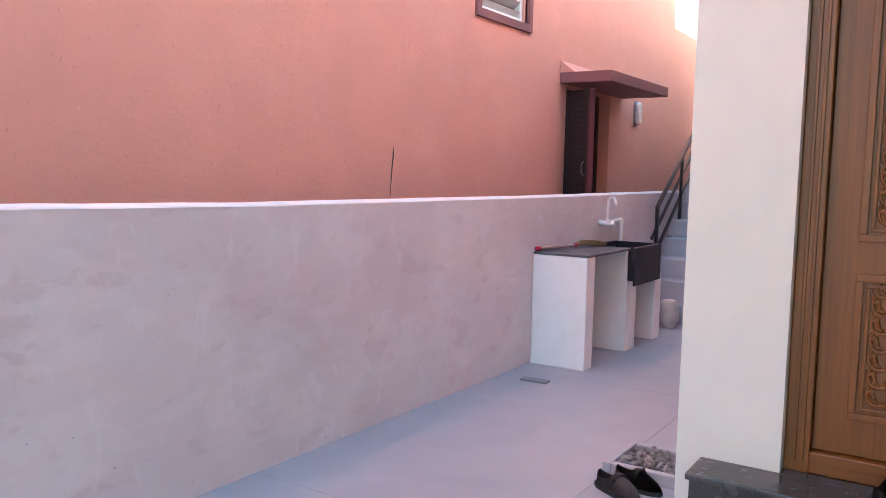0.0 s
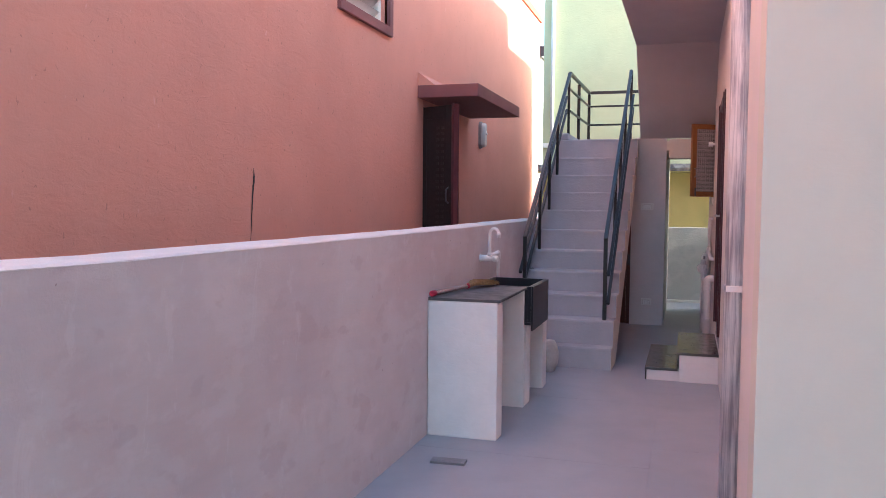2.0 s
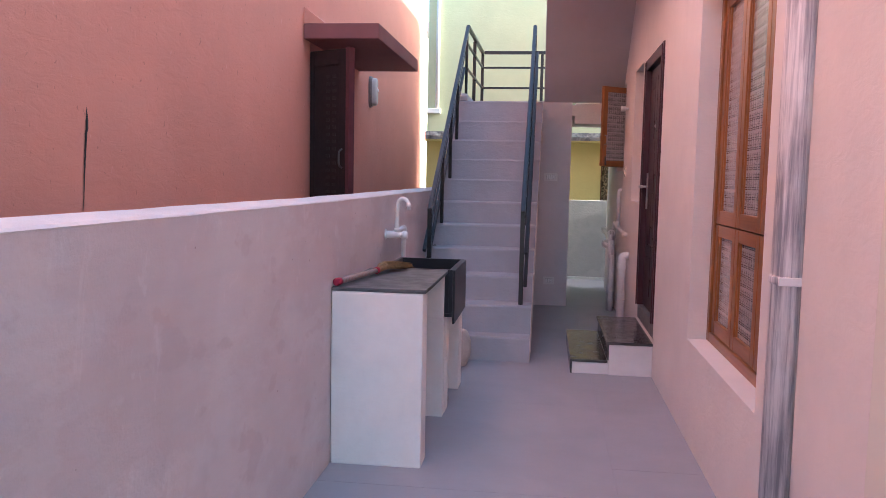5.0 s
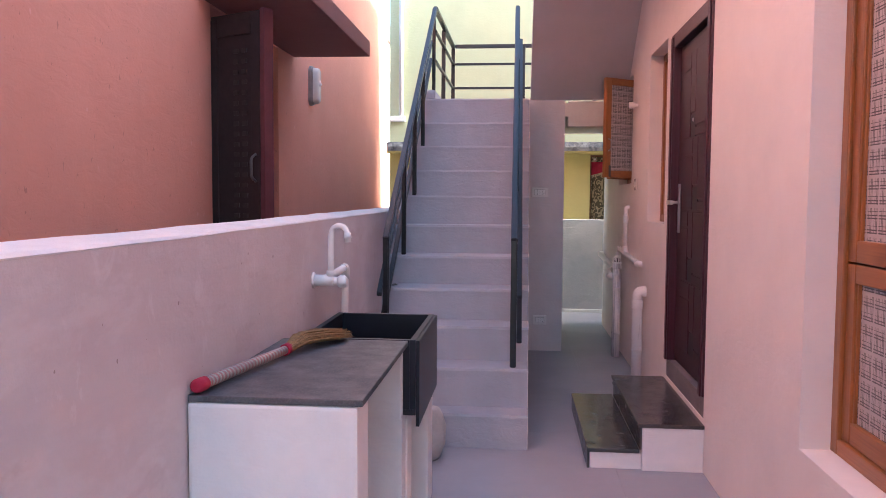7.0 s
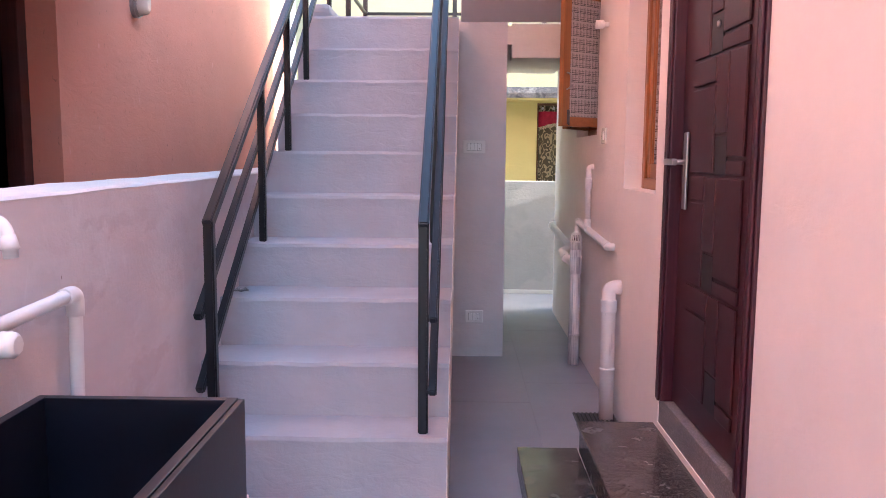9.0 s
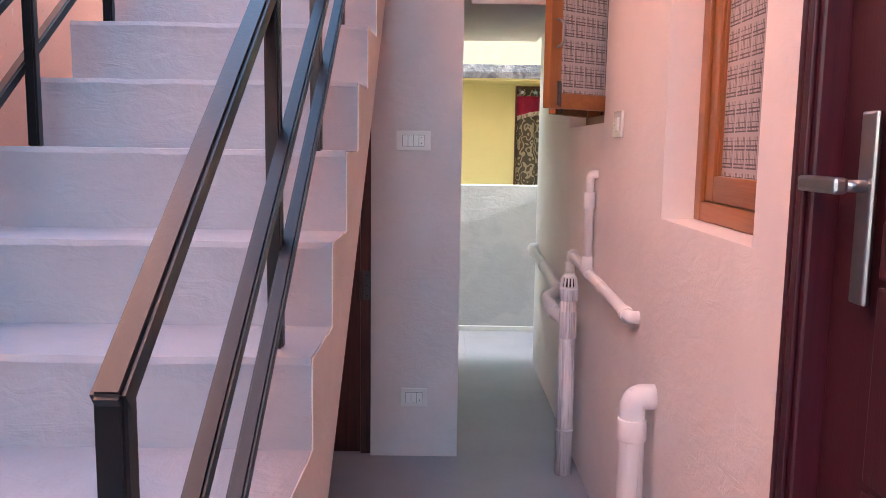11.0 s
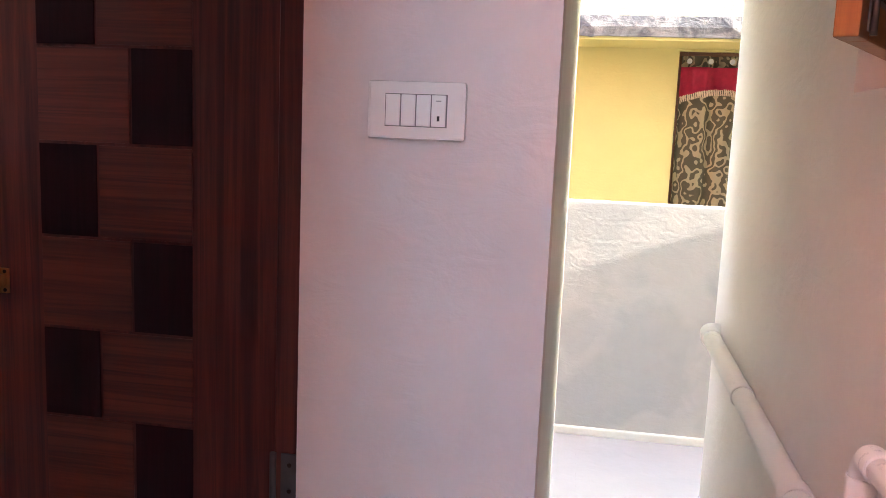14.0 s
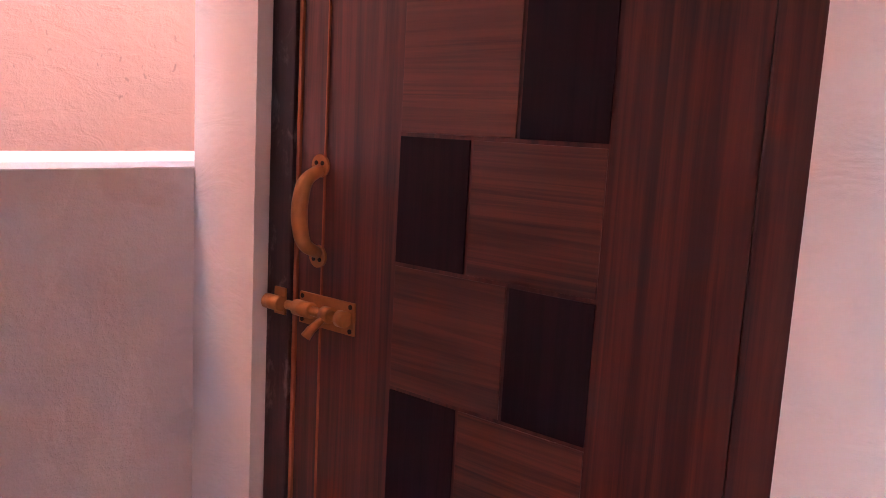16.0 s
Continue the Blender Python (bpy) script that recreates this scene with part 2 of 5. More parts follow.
M_WCSCUFF = scuffed("washroom_frame_scuffed", (0.030, 0.009, 0.012), (0.16, 0.13, 0.13))
M_WCEDGE = simple("door_edge_band", (0.30, 0.085, 0.035), 0.5, 0, 0.1, 20, 0.02)
M_COPPER = simple("copper_coloured_fitting", (0.36, 0.14, 0.045), 0.42, 0.35, 0.15, 40, 0.05)
M_SCREW = simple("dark_screw", (0.03, 0.02, 0.015), 0.5, 0.6, 0.2, 50, 0)
M_PVC = simple("white_pvc", (0.80, 0.77, 0.76), 0.35, 0, 0.05, 10, 0.03)
M_PIPE = smeared_pipe("pipe_white_wash", 0.19)
M_TRAPPIPE = smeared_pipe("trap_pipe_thin_wash", 0.05)
M_DOWNPIPE = smeared_pipe("downpipe_smeared_paint")
M_SWITCH = simple("white_switch_plastic", (0.80, 0.76, 0.74), 0.14, 0, 0.03, 10, 0)
M_SWITCHKEY = simple("switch_key_white", (0.86, 0.84, 0.83), 0.10, 0, 0.02, 10, 0)
M_DARK = simple("dark_slot", (0.02, 0.02, 0.022), 0.6, 0, 0.2, 20, 0)
M_DOORDARK = wood("neighbour_door_wood", (0.035, 0.012, 0.012), (0.07, 0.022, 0.020), "z", 0.5)
M_GREYMETAL = simple("grey_metal", (0.30, 0.29, 0.29), 0.45, 0.6, 0.2, 20, 0.1)
M_LAMPGLASS = simple("frosted_lamp_glass", (0.62, 0.60, 0.56), 0.25, 0, 0.05, 20, 0.03)
M_STONE = simple("gravel_stone", (0.22, 0.195, 0.18), 0.85, 0, 0.45, 14, 0.5)
M_LEATHER = simple("worn_brown_leather", (0.060, 0.047, 0.043), 0.65, 0, 0.35, 22, 0.5)
M_SOLE = simple("rubber_sole", (0.018, 0.015, 0.015), 0.8, 0, 0.3, 30, 0.3)
M_BRISTLE = simple("straw_bristle", (0.27, 0.165, 0.07), 0.8, 0, 0.35, 60, 0.4)
M_SACK = simple("cream_pot", (0.52, 0.47, 0.43), 0.6, 0, 0.2, 9, 0.3)
M_RED = simple("red_cloth", (0.36, 0.012, 0.045), 0.85, 0, 0.15, 30, 0.2)
M_TASSEL = simple("beige_tassel", (0.46, 0.36, 0.25), 0.9, 0, 0.2, 60, 0.3)
M_BROWNWOOD = wood("far_window_wood", (0.12, 0.045, 0.018), (0.20, 0.08, 0.03), "x", 0.5)
# door wood darkened as if unlit; also stands for the dark room behind
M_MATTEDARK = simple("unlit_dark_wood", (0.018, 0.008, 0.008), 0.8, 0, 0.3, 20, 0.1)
M_LEAFEDGE = simple("maroon_door_edge", (0.085, 0.020, 0.027), 0.55, 0, 0.2, 12, 0.1)
M_SLOTPALE = simple("dusty_vent_slot", (0.026, 0.016, 0.015), 0.8, 0, 0.3, 20, 0.1)
M_SWITCHEDGE = simple("switch_shadow_gap", (0.20, 0.18, 0.18), 0.5, 0, 0.05, 20, 0)
M_EARTH = plaster("ground_earth", (0.24, 0.20, 0.16), (0.30, 0.25, 0.20), 0.95, 0.8, 20, 0.8)
M_STEELGREY = simple("grate_steel", (0.10, 0.10, 0.105), 0.5, 0.7, 0.2, 20, 0.1)


def handle_sheath():
    """Woven plastic handle wrap with bands of pink, green and white."""
    m, t, b = nodes_of("woven_handle_wrap")
    w = t.nodes.new("ShaderNodeTexWave")
    w.inputs["Scale"].default_value, w.inputs["Distortion"].default_value = 17.0, 3.0
    w.bands_direction = "Y"
    t.links.new(coords(t), w.inputs["Vector"])
    n = noise_node(t, coords(t, (40, 12, 40)), 1.0, 2)
    col = ramp(t, w.outputs["Fac"], [(0.2, (0.34, 0.13, 0.13)), (0.45, (0.42, 0.37, 0.34)), (0.6, (0.10, 0.17, 0.12)), (0.85, (0.40, 0.35, 0.32))])
    t.links.new(mix(t, ramp(t, n, [(0.45, (0, 0, 0)), (0.6, (0.45, 0.45, 0.45))]), col, (0.24, 0.13, 0.12)), b.inputs["Base Color"])
    b.inputs["Roughness"].default_value = 0.5
    return m


def patterned_glass():
    """Obscure glass with a printed plaid of double lines."""
    m, t, b = nodes_of("plaid_obscure_glass")
    g = t.nodes.new("ShaderNodeNewGeometry")
    s = t.nodes.new("ShaderNodeSeparateXYZ")
    t.links.new(g.outputs["Position"], s.inputs[0])

    def lines(c, period, width):
        f = math_node(t, "FRACT", math_node(t, "DIVIDE", c, period))
        a = math_node(t, "LESS_THAN", math_node(t, "ABSOLUTE", math_node(t, "SUBTRACT", f, 0.30)), width)
        d = math_node(t, "LESS_THAN", math_node(t, "ABSOLUTE", math_node(t, "SUBTRACT", f, 0.50)), width)
        e = math_node(t, "LESS_THAN", math_node(t, "ABSOLUTE", math_node(t, "SUBTRACT", f, 0.78)), width * 0.5)
        return math_node(t, "MAXIMUM", e, math_node(t, "MAXIMUM", a, d))

    across = math_node(t, "ADD", s.outputs[0], s.outputs[1])
    vert = lines(across, 0.040, 0.042)
    hori = lines(s.outputs[2], 0.046, 0.042)
    gate_v = math_node(t, "GREATER_THAN", math_node(t, "FRACT", math_node(t, "DIVIDE", s.outputs[2], 0.092)), 0.12)
    gate_h = math_node(t, "GREATER_THAN", math_node(t, "FRACT", math_node(t, "DIVIDE", across, 0.080)), 0.10)
    ink = math_node(t, "MAXIMUM", math_node(t, "MULTIPLY", vert, gate_v), math_node(t, "MULTIPLY", hori, gate_h))
    t.links.new(mix(t, ink, (0.42, 0.39, 0.39), (0.12, 0.11, 0.115)), b.inputs["Base Color"])
    b.inputs["Roughness"].default_value = 0.16
    bump(t, b, noise_node(t, coords(t), 120, 2), 0.12, 0.002)
    return m


def damask():
    """Olive curtain cloth with pale scrolls."""
    m, t, b = nodes_of("olive_damask")
    v = coords(t)
    n = t.nodes.new("ShaderNodeTexWave")
    n.wave_type, n.rings_direction = "RINGS", "SPHERICAL"
    n.inputs["Scale"].default_value, n.inputs["Distortion"].default_value = 10.5, 11.0
    n.inputs["Detail"].default_value, n.inputs["Detail Scale"].default_value = 1.2, 1.3
    t.links.new(v, n.inputs["Vector"])
    col = ramp(t, n.outputs["Fac"], [(0.60, (0.085, 0.070, 0.040)), (0.72, (0.34, 0.28, 0.17))])
    t.links.new(col, b.inputs["Base Color"])
    b.inputs["Roughness"].default_value = 0.75
    bump(t, b, noise_node(t, v, 300, 2), 0.2, 0.002)
    return m


M_WRAP, M_PLAID, M_DAMASK = handle_sheath(), patterned_glass(), damask()


# ---- building helpers ----
def box(bm, x0, x1, y0, y1, z0, z1, bevel=0.0):
    vs = [bm.verts.new((x, y, z)) for x in (x0, x1) for y in (y0, y1) for z in (z0, z1)]
    fs = [bm.faces.new([vs[i] for i in q]) for q in ((0, 1, 3, 2), (4, 6, 7, 5), (0, 4, 5, 1), (2, 3, 7, 6), (0, 2, 6, 4), (1, 5, 7, 3))]
    if bevel:
        es = list({e for f in fs for e in f.edges})
        bmesh.ops.bevel(bm, geom=es, offset=bevel, segments=2, affect="EDGES", profile=0.6)
    return bm


def prism(bm, poly, axis, a, b):
    """Extrude a polygon of pairs along an axis: 'x' takes (y, z), 'y' takes (x, z), 'z' takes (x, y)."""
    def at(p, c):
        return {"x": (c, p[0], p[1]), "y": (p[0], c, p[1]), "z": (p[0], p[1], c)}[axis]
    va, vb = [bm.verts.new(at(p, a)) for p in poly], [bm.verts.new(at(p, b)) for p in poly]
    bm.faces.new(va)
    bm.faces.new(vb[::-1])
    for i in range(len(poly)):
        j = (i + 1) % len(poly)
        bm.faces.new((va[j], va[i], vb[i], vb[j]))
    return bm


def rounded(points, radius, steps=6):
    """A polyline with its corners turned into arcs."""
    out = [Vector(points[0])]
    for a, p, b in zip(points, points[1:], points[2:]):
        a, p, b = Vector(a), Vector(p), Vector(b)
        r = min(radius, (a - p).length * 0.49, (b - p).length * 0.49)
        s, e = p + (a - p).normalized() * r, p + (b - p).normalized() * r
        for i in range(steps + 1):
            u = i / steps
            out.append(s * (1 - u) ** 2 + p * 2 * u * (1 - u) + e * u * u)
    out.append(Vector(points[-1]))
    return out


def sweep(bm, path, radii, n=14, caps=True):
    """A tube along a path; radii is a number or one number a point."""
    path = [Vector(p) for p in path]
    if isinstance(radii, (int, float)):
        radii = [radii] * len(path)
    d0 = (path[1] - path[0]).normalized()
    side = d0.orthogonal().normalized()
    rings = []
    for i, p in enumerate(path):
        d = (path[min(i + 1, len(path) - 1)] - path[max(i - 1, 0)]).normalized()
        side = (side - d * side.dot(d)).normalized()
        up = d.cross(side)
        rings.append([bm.verts.new(p + (side * math.cos(2 * math.pi * k / n) + up * math.sin(2 * math.pi * k / n)) * radii[i]) for k in range(n)])
    for ra, rb in zip(rings, rings[1:]):
        for k in range(n):
            f = bm.faces.new((ra[k], ra[(k + 1) % n], rb[(k + 1) % n], rb[k]))
            f.smooth = True
    if caps:
        bm.faces.new(rings[0][::-1])
        bm.faces.new(rings[-1])
    return bm


def square_tube(bm, a, b, w, h=None):
    """A square bar from a to b, upright section."""
    a, b, h = Vector(a), Vector(b), h or w
    d = (b - a).normalized()
    s = d.cross(Vector((0, 0, 1)))
    s = s.normalized() if s.length > 1e-4 else Vector((1, 0, 0))
    u = s.cross(d).normalized()
    ends = [[bm.verts.new(p + s * i * w / 2 + u * j * h / 2) for i, j in ((-1, -1), (1, -1), (1, 1), (-1, 1))] for p in (a, b)]
    fs = [bm.faces.new(ends[0][::-1]), bm.faces.new(ends[1])]
    for k in range(4):
        fs.append(bm.faces.new((ends[0][k], ends[0][(k + 1) % 4], ends[1][(k + 1) % 4], ends[1][k])))
    es = list({e for f in fs for e in f.edges})
    bmesh.ops.bevel(bm, geom=es, offset=min(w, h) * 0.16, segments=3, affect="EDGES")
    return bm


def finish(name, bm, material, origin=(0, 0, 0)):
    bmesh.ops.recalc_face_normals(bm, faces=bm.faces)
    me = bpy.data.meshes.new(name)
    bm.to_mesh(me)
    bm.free()
    me.transform(Matrix.Translation(-Vector(origin)))
    me.materials.append(material)
    return me


WORLD_AT = {}


def solid(name, bm, material, origin=(0, 0, 0), label="", category="", group="", kind=""):
    """A top-level thing that is one mesh."""
    ob = new(name, finish(name, bm, material, origin))
    ob.location = origin
    WORLD_AT[ob] = Vector(origin)
    return tagged(ob, label, category, group, kind)


def thing(name, origin, label, category, group="", kind=""):
    ob = new(name)
    ob.location = origin
    ob.empty_display_size = 0.1
    WORLD_AT[ob] = Vector(origin)
    return tagged(ob, label, category, group, kind)


def part(name, bm, material, parent, label=""):
    ob = new(name, finish(name, bm, material, WORLD_AT[parent]))
    ob.parent = parent
    WORLD_AT[ob] = WORLD_AT[parent]
    return tagged(ob, label)


def B():
    return bmesh.new()


def wall_with_openings(axis, p0, p1, a0, a1, z0, z1, openings):
    """A wall from p0 to p1 in thickness, a0 to a1 in length, with openings (a, b, low, high)."""
    bm = B()

    def put(u0, u1, lo, hi):
        if u1 - u0 > 1e-4 and hi - lo > 1e-4:
            if axis == "y":
                box(bm, p0, p1, u0, u1, lo, hi)
            else:
                box(bm, u0, u1, p0, p1, lo, hi)
    at = a0
    for u0, u1, lo, hi in sorted(openings):
        put(at, u0, z0, z1)
        put(u0, u1, z0, lo)
        put(u0, u1, hi, z1)
        at = u1
    put(at, a1, z0, z1)
    bmesh.ops.remove_doubles(bm, verts=bm.verts, dist=1e-5)
    return bm


# ---- plan ----
CW = -2.822      # inner face of the compound wall
HW = -0.987      # house side wall
PX = -3.58       # neighbour's wall
WCY = 10.45      # washroom front
BACK = 13.08     # rear compound wall
HEND = 12.25     # rear end of the house
FRONT = 3.03     # house front

# ground beyond and under everything
solid("ground", box(B(), -400, 400, -400, 400, -0.30, -0.06), M_EARTH, kind="structure", label="bare earth around the houses", category="ground")

# floor base and its cement slabs
solid("floor", box(B(), CW, 8.0, -6.0, BACK, -0.06, -0.004), M_FLOOR, kind="structure", label="grey painted cement floor of the side passage", category="floor")

# compound wall
bm = B()
prism(bm, [(-6.0, -0.06), (BACK + 0.1, -0.06), (BACK + 0.1, 1.330), (5.0, 1.295), (2.2, 1.295), (1.0, 1.309), (-6.0, 1.309)], "x", CW - 0.168, CW)
solid("wall_compound", bm, M_COMPOUND, kind="structure", label="blotchy whitewashed cement compound wall", category="wall")
bm = B()
N = 90
top = []
for i in range(N + 1):
    y = -6 + (BACK + 5.99) * i / N
    j = noise.noise(Vector((y * 3, 0, 0))) * 0.004 + noise.noise(Vector((y * 17, 5, 0))) * 0.002
    T = 1.302 + 0.0046 * max(0, y - 5) + 0.014 * min(1, max(0, (2.2 - y) / 1.2))
    top.append([bm.verts.new(p) for p in ((CW - 0.170, y, T - 0.004), (CW - 0.165, y, T + 0.006 + j), (CW - 0.006 + j * 0.4, y, T + j), (CW + 0.0015 + j * 0.3, y, T - 0.008 + j), (CW - 0.002, y, T - 0.014))])
for a, b in zip(top, top[1:]):
    for k in range(5):
        bm.faces.new((a[k], a[(k + 1) % 5], b[(k + 1) % 5], b[k]))
bm.faces.new(top[0])
bm.faces.new(top[-1][::-1])
solid("trim_wall_top", bm, M_COPING, kind="structure", label="uneven white plaster top of the compound wall", category="wall coping")

# rear wall
solid("wall_rear", box(B(), CW, 8.0, BACK, BACK + 0.12, -0.06, 1.15, 0.006), M_BACKWALL, kind="structure", label="low rear compound wall with patchy whitewash", category="wall")
solid("trim_rear_skirt", box(B(), CW, 8.0, BACK - 0.03, BACK, -0.004, 0.035, 0.006), M_WHITEFAR, kind="structure", label="pale cement fillet at the foot of the rear wall", category="trim")

# house side wall with its openings
D1 = (7.25, 8.30, 0.27, 2.43)
W1 = (4.42, 5.88, 0.55, 2.46)
W2 = (8.48, 9.16, 1.24, 2.46)
W3 = (10.025, 10.88, 1.54, 2.46)
HT = 0.23
bm = wall_with_openings("y", HW, HW + HT, FRONT + 0.12, HEND - 0.14, -0.06, 3.22, [D1, W1, W2, W3])
solid("wall_house_side", bm, M_HOUSE, kind="structure", label="cream plastered side wall of the house", category="wall")
# rounded rear corner
bm = B()
arc = [(HW, HEND - 0.14)] + [(HW + 0.14 - 0.14 * math.cos(a), HEND - 0.14 + 0.14 * math.sin(a)) for a in [math.pi / 2 * i / 10 for i in range(1, 11)]] + [(6.0, HEND), (6.0, HEND - 0.2), (HW + HT, HEND - 0.2), (HW + HT, HEND - 0.14)]
prism(bm, arc, "z", -0.06, 3.22)
solid("wall_house_rear", bm, M_HOUSE, kind="structure", label="cream rear wall of the house with a rounded corner", category="wall")
# corner pilaster and front wall with the main door opening
solid("wall_house_corner", box(B(), -1.035, -0.80, FRONT + 0.231, 3.80, -0.06, 3.22), M_HOUSE, kind="structure", label="cream plastered corner pilaster of the house", category="wall")
MD = (-0.60, 0.55, 0.25, 2.45)
bm = wall_with_openings("x", FRONT, FRONT + 0.23, -1.035, 6.0, -0.06, 3.22, [MD])
solid("wall_house_front", bm, M_FRONT, kind="structure", label="cream plastered front wall of the house", category="wall")
# upper storey, unseen, whose bulk shades the passage
bm = B()
box(bm, HW + 0.08, 6.0, FRONT + 0.02, 10.57, 3.36, 4.97)
box(bm, HW + 0.08, 6.0, 10.57, HEND, 3.36, 4.57)
solid("wall_house_upper", bm, M_HOUSE, kind="structure", label="plain unseen upper storey of the house, sized to shade the passage", category="wall")
solid("ceiling_house", box(B(), HW, 6.0, FRONT, HEND, 3.22, 3.36), M_SOFFIT, kind="structure", label="roof slab over the ground floor", category="ceiling")
# unseen slab and side wall added to keep the sun off the front
bm = B()
box(bm, -0.30, 6.0, -6.0, FRONT + 0.01, 3.30, 4.97)
solid("ceiling_sun_block", bm, M_SOFFIT, kind="structure", label="plain unseen slab and storey added to shade the entrance", category="ceiling")
solid("wall_sun_block_side", box(B(), 4.2, 4.4, -6.0, FRONT, -0.06, 3.30), M_FRONT, kind="structure", label="plain unseen wall added to keep low sun off the entrance", category="wall")
# unseen beam across the rear gap, added to cast a shade band
bm = box(B(), 3.0, 3.2, HEND + 0.001, BACK - 0.031, 1.86, 2.53)
solid("wall_rear_shade_beam", bm, M_WHITEFAR, kind="structure", label="plain unseen beam added to shade a band of the rear wall", category="wall")
# unseen wall, its height set to keep low sun off the rear floor
solid("wall_sun_block_plot", box(B(), 7.0, 7.2, -6.0, BACK, -0.06, 3.36), M_WHITEFAR, kind="structure", label="plain unseen wall beyond the plot that keeps sun off the rear floor", category="wall")
# dark rooms behind the openings
bm = B()
box(bm, HW + 1.4, HW + 1.5, FRONT + 0.25, HEND - 0.25, 0.0, 3.2)
solid("wall_inner", bm, M_SOFFIT, kind="structure", label="plain inner wall behind the windows", category="wall")

# slab over the passage and the soffit of the upper flight
bm = B()
E_X = -1.845
prism(bm, [(6.9, 3.22), (9.33, 3.22), (10.452, 2.295), (10.452, 2.42), (9.42, 3.34), (6.9, 3.34)], "x", E_X, HW)
solid("ceiling_upper_flight", bm, M_SOFFIT, kind="structure", label="painted underside of the upper stair flight and slab", category="ceiling")

# ---- staircase ----
NY = [7.48, 7.64, 7.87, 8.13, 8.41, 8.69, 8.95, 9.215, 9.49, 9.79, 10.10]
NZ = [0.195, 0.42, 0.627, 0.825, 1.015, 1.213, 1.422, 1.62, 1.822, 2.037, 2.272]
SX = -1.885
stair = thing("staircase", (-2.35, 7.5, 0), "grey painted cement stair rising beside the compound wall", "staircase")
SOFF = [(7.89, -0.004), (10.25, 2.07)]


def soffit(y):
    (ya, za), (yb, zb) = SOFF
    return za + (zb - za) * (y - ya) / (yb - ya)


def taper(bm):
    """The open side of the stair drifts slightly outwards towards the top."""
    for v in bm.verts:
        if v.co.x > -2.0:
            v.co.x += 0.028 * min(1, max(0, (v.co.y - 7.5) / 2.6)) * min(1, (v.co.x + 2.0) / 0.1)
    return bm


bm = B()
poly = [(NY[0] + 0.026, -0.004)]
for i in range(11):
    poly += [(NY[i] + 0.026, NZ[i] - 0.032), (NY[i + 1] + 0.026 if i < 10 else WCY - 0.002, NZ[i] - 0.03)]
poly += [(WCY - 0.002, 2.06), SOFF[1], SOFF[0]]
prism(bm, poly, "x", CW + 0.004, SX - 0.014)
part("waist", taper(bm), M_STAIRSIDE, stair, "cream washed waist and side of the stair")
for i in range(11):
    y0, z0 = NY[i], NZ[i]
    y1 = NY[i + 1] + 0.016 if i < 10 else 12.36
    zl = NZ[i - 1] if i else -0.004
    bm = B()
    rows = []
    K = 22
    for k in range(K + 1):
        x = CW + 0.003 + (SX - CW - 0.0065) * k / K
        w = noise.noise(Vector((x * 5, i * 3.1, 0))) * 0.006
        v = noise.noise(Vector((x * 9, i * 1.7, 4))) * 0.004
        chip = -0.012 * max(0, noise.noise(Vector((x * 14, i * 5.3, 9))) - 0.25)
        rows.append([bm.verts.new(p) for p in ((x, y0 + 0.005 + w * 0.4, zl), (x, y0 + 0.004 + w * 0.6, z0 - 0.050), (x, y0 + 0.003 + w * 0.8, z0 - 0.034 + v), (x, y0 + 0.001 + w * 0.8, z0 - 0.014 + v + chip), (x, y0 + 0.006 + w, z0 + v * 0.5 + chip), (x, y1, z0), (x, y1, z0 - 0.03), (x, y0 + 0.030, z0 - 0.034))])
    for a, b in zip(rows, rows[1:]):
        for k in range(8):
            bm.faces.new((a[k], a[(k + 1) % 8], b[(k + 1) % 8], b[k])).smooth = False
    bm.faces.new(rows[0])
    bm.faces.new(rows[-1][::-1])
    part("step" if i < 10 else "landing_slab", taper(bm), M_STAIR, stair)
rng = random.Random(8)
poly = [(NY[0] + 0.006, -0.004)]
for i in range(11):
    ye = NY[i + 1] + 0.006 if i < 10 else WCY - 0.002
    poly += [(NY[i] + 0.006, NZ[i] - 0.045), (NY[i] + 0.004 + rng.uniform(0, 0.006), NZ[i] - 0.014), (NY[i] + 0.015, NZ[i] - 0.003)]
    poly += [(NY[i] + 0.014 + (ye - NY[i] - 0.014) * u + rng.uniform(-0.01, 0.01), NZ[i] + rng.uniform(-0.005, 0.001)) for u in (0.2, 0.4, 0.6, 0.8)]
    poly += [(ye, NZ[i] + 0.001)]
poly += [(WCY - 0.002, 2.06), SOFF[1], SOFF[0]]
part("cheek", taper(prism(B(), poly, "x", SX - 0.0030, SX)), M_STAIRSIDE, stair, "cream washed open side of the stair")
bm = box(B(), CW + 0.004, SX - 0.004, WCY + 0.13, 12.36, 2.14, 2.240)
part("landing", bm, M_STAIRSIDE, stair)
bm = box(B(), SX + 0.004, HW - 0.004, WCY + 0.004, 12.36, 2.15, 2.27)
part("landing_bridge", bm, M_STAIRSIDE, stair)
bm = box(B(), -1.50, HW - 0.004, WCY + 0.006, WCY + 0.20, 2.06, 2.29, 0.006)
part("beam", bm, M_STAIRSIDE, stair)
bm = box(B(), CW + 0.004, CW + 0.14, 10.15, 12.30, 2.274, 2.36, 0.03)
part("kerb", bm, M_STAIR, stair)

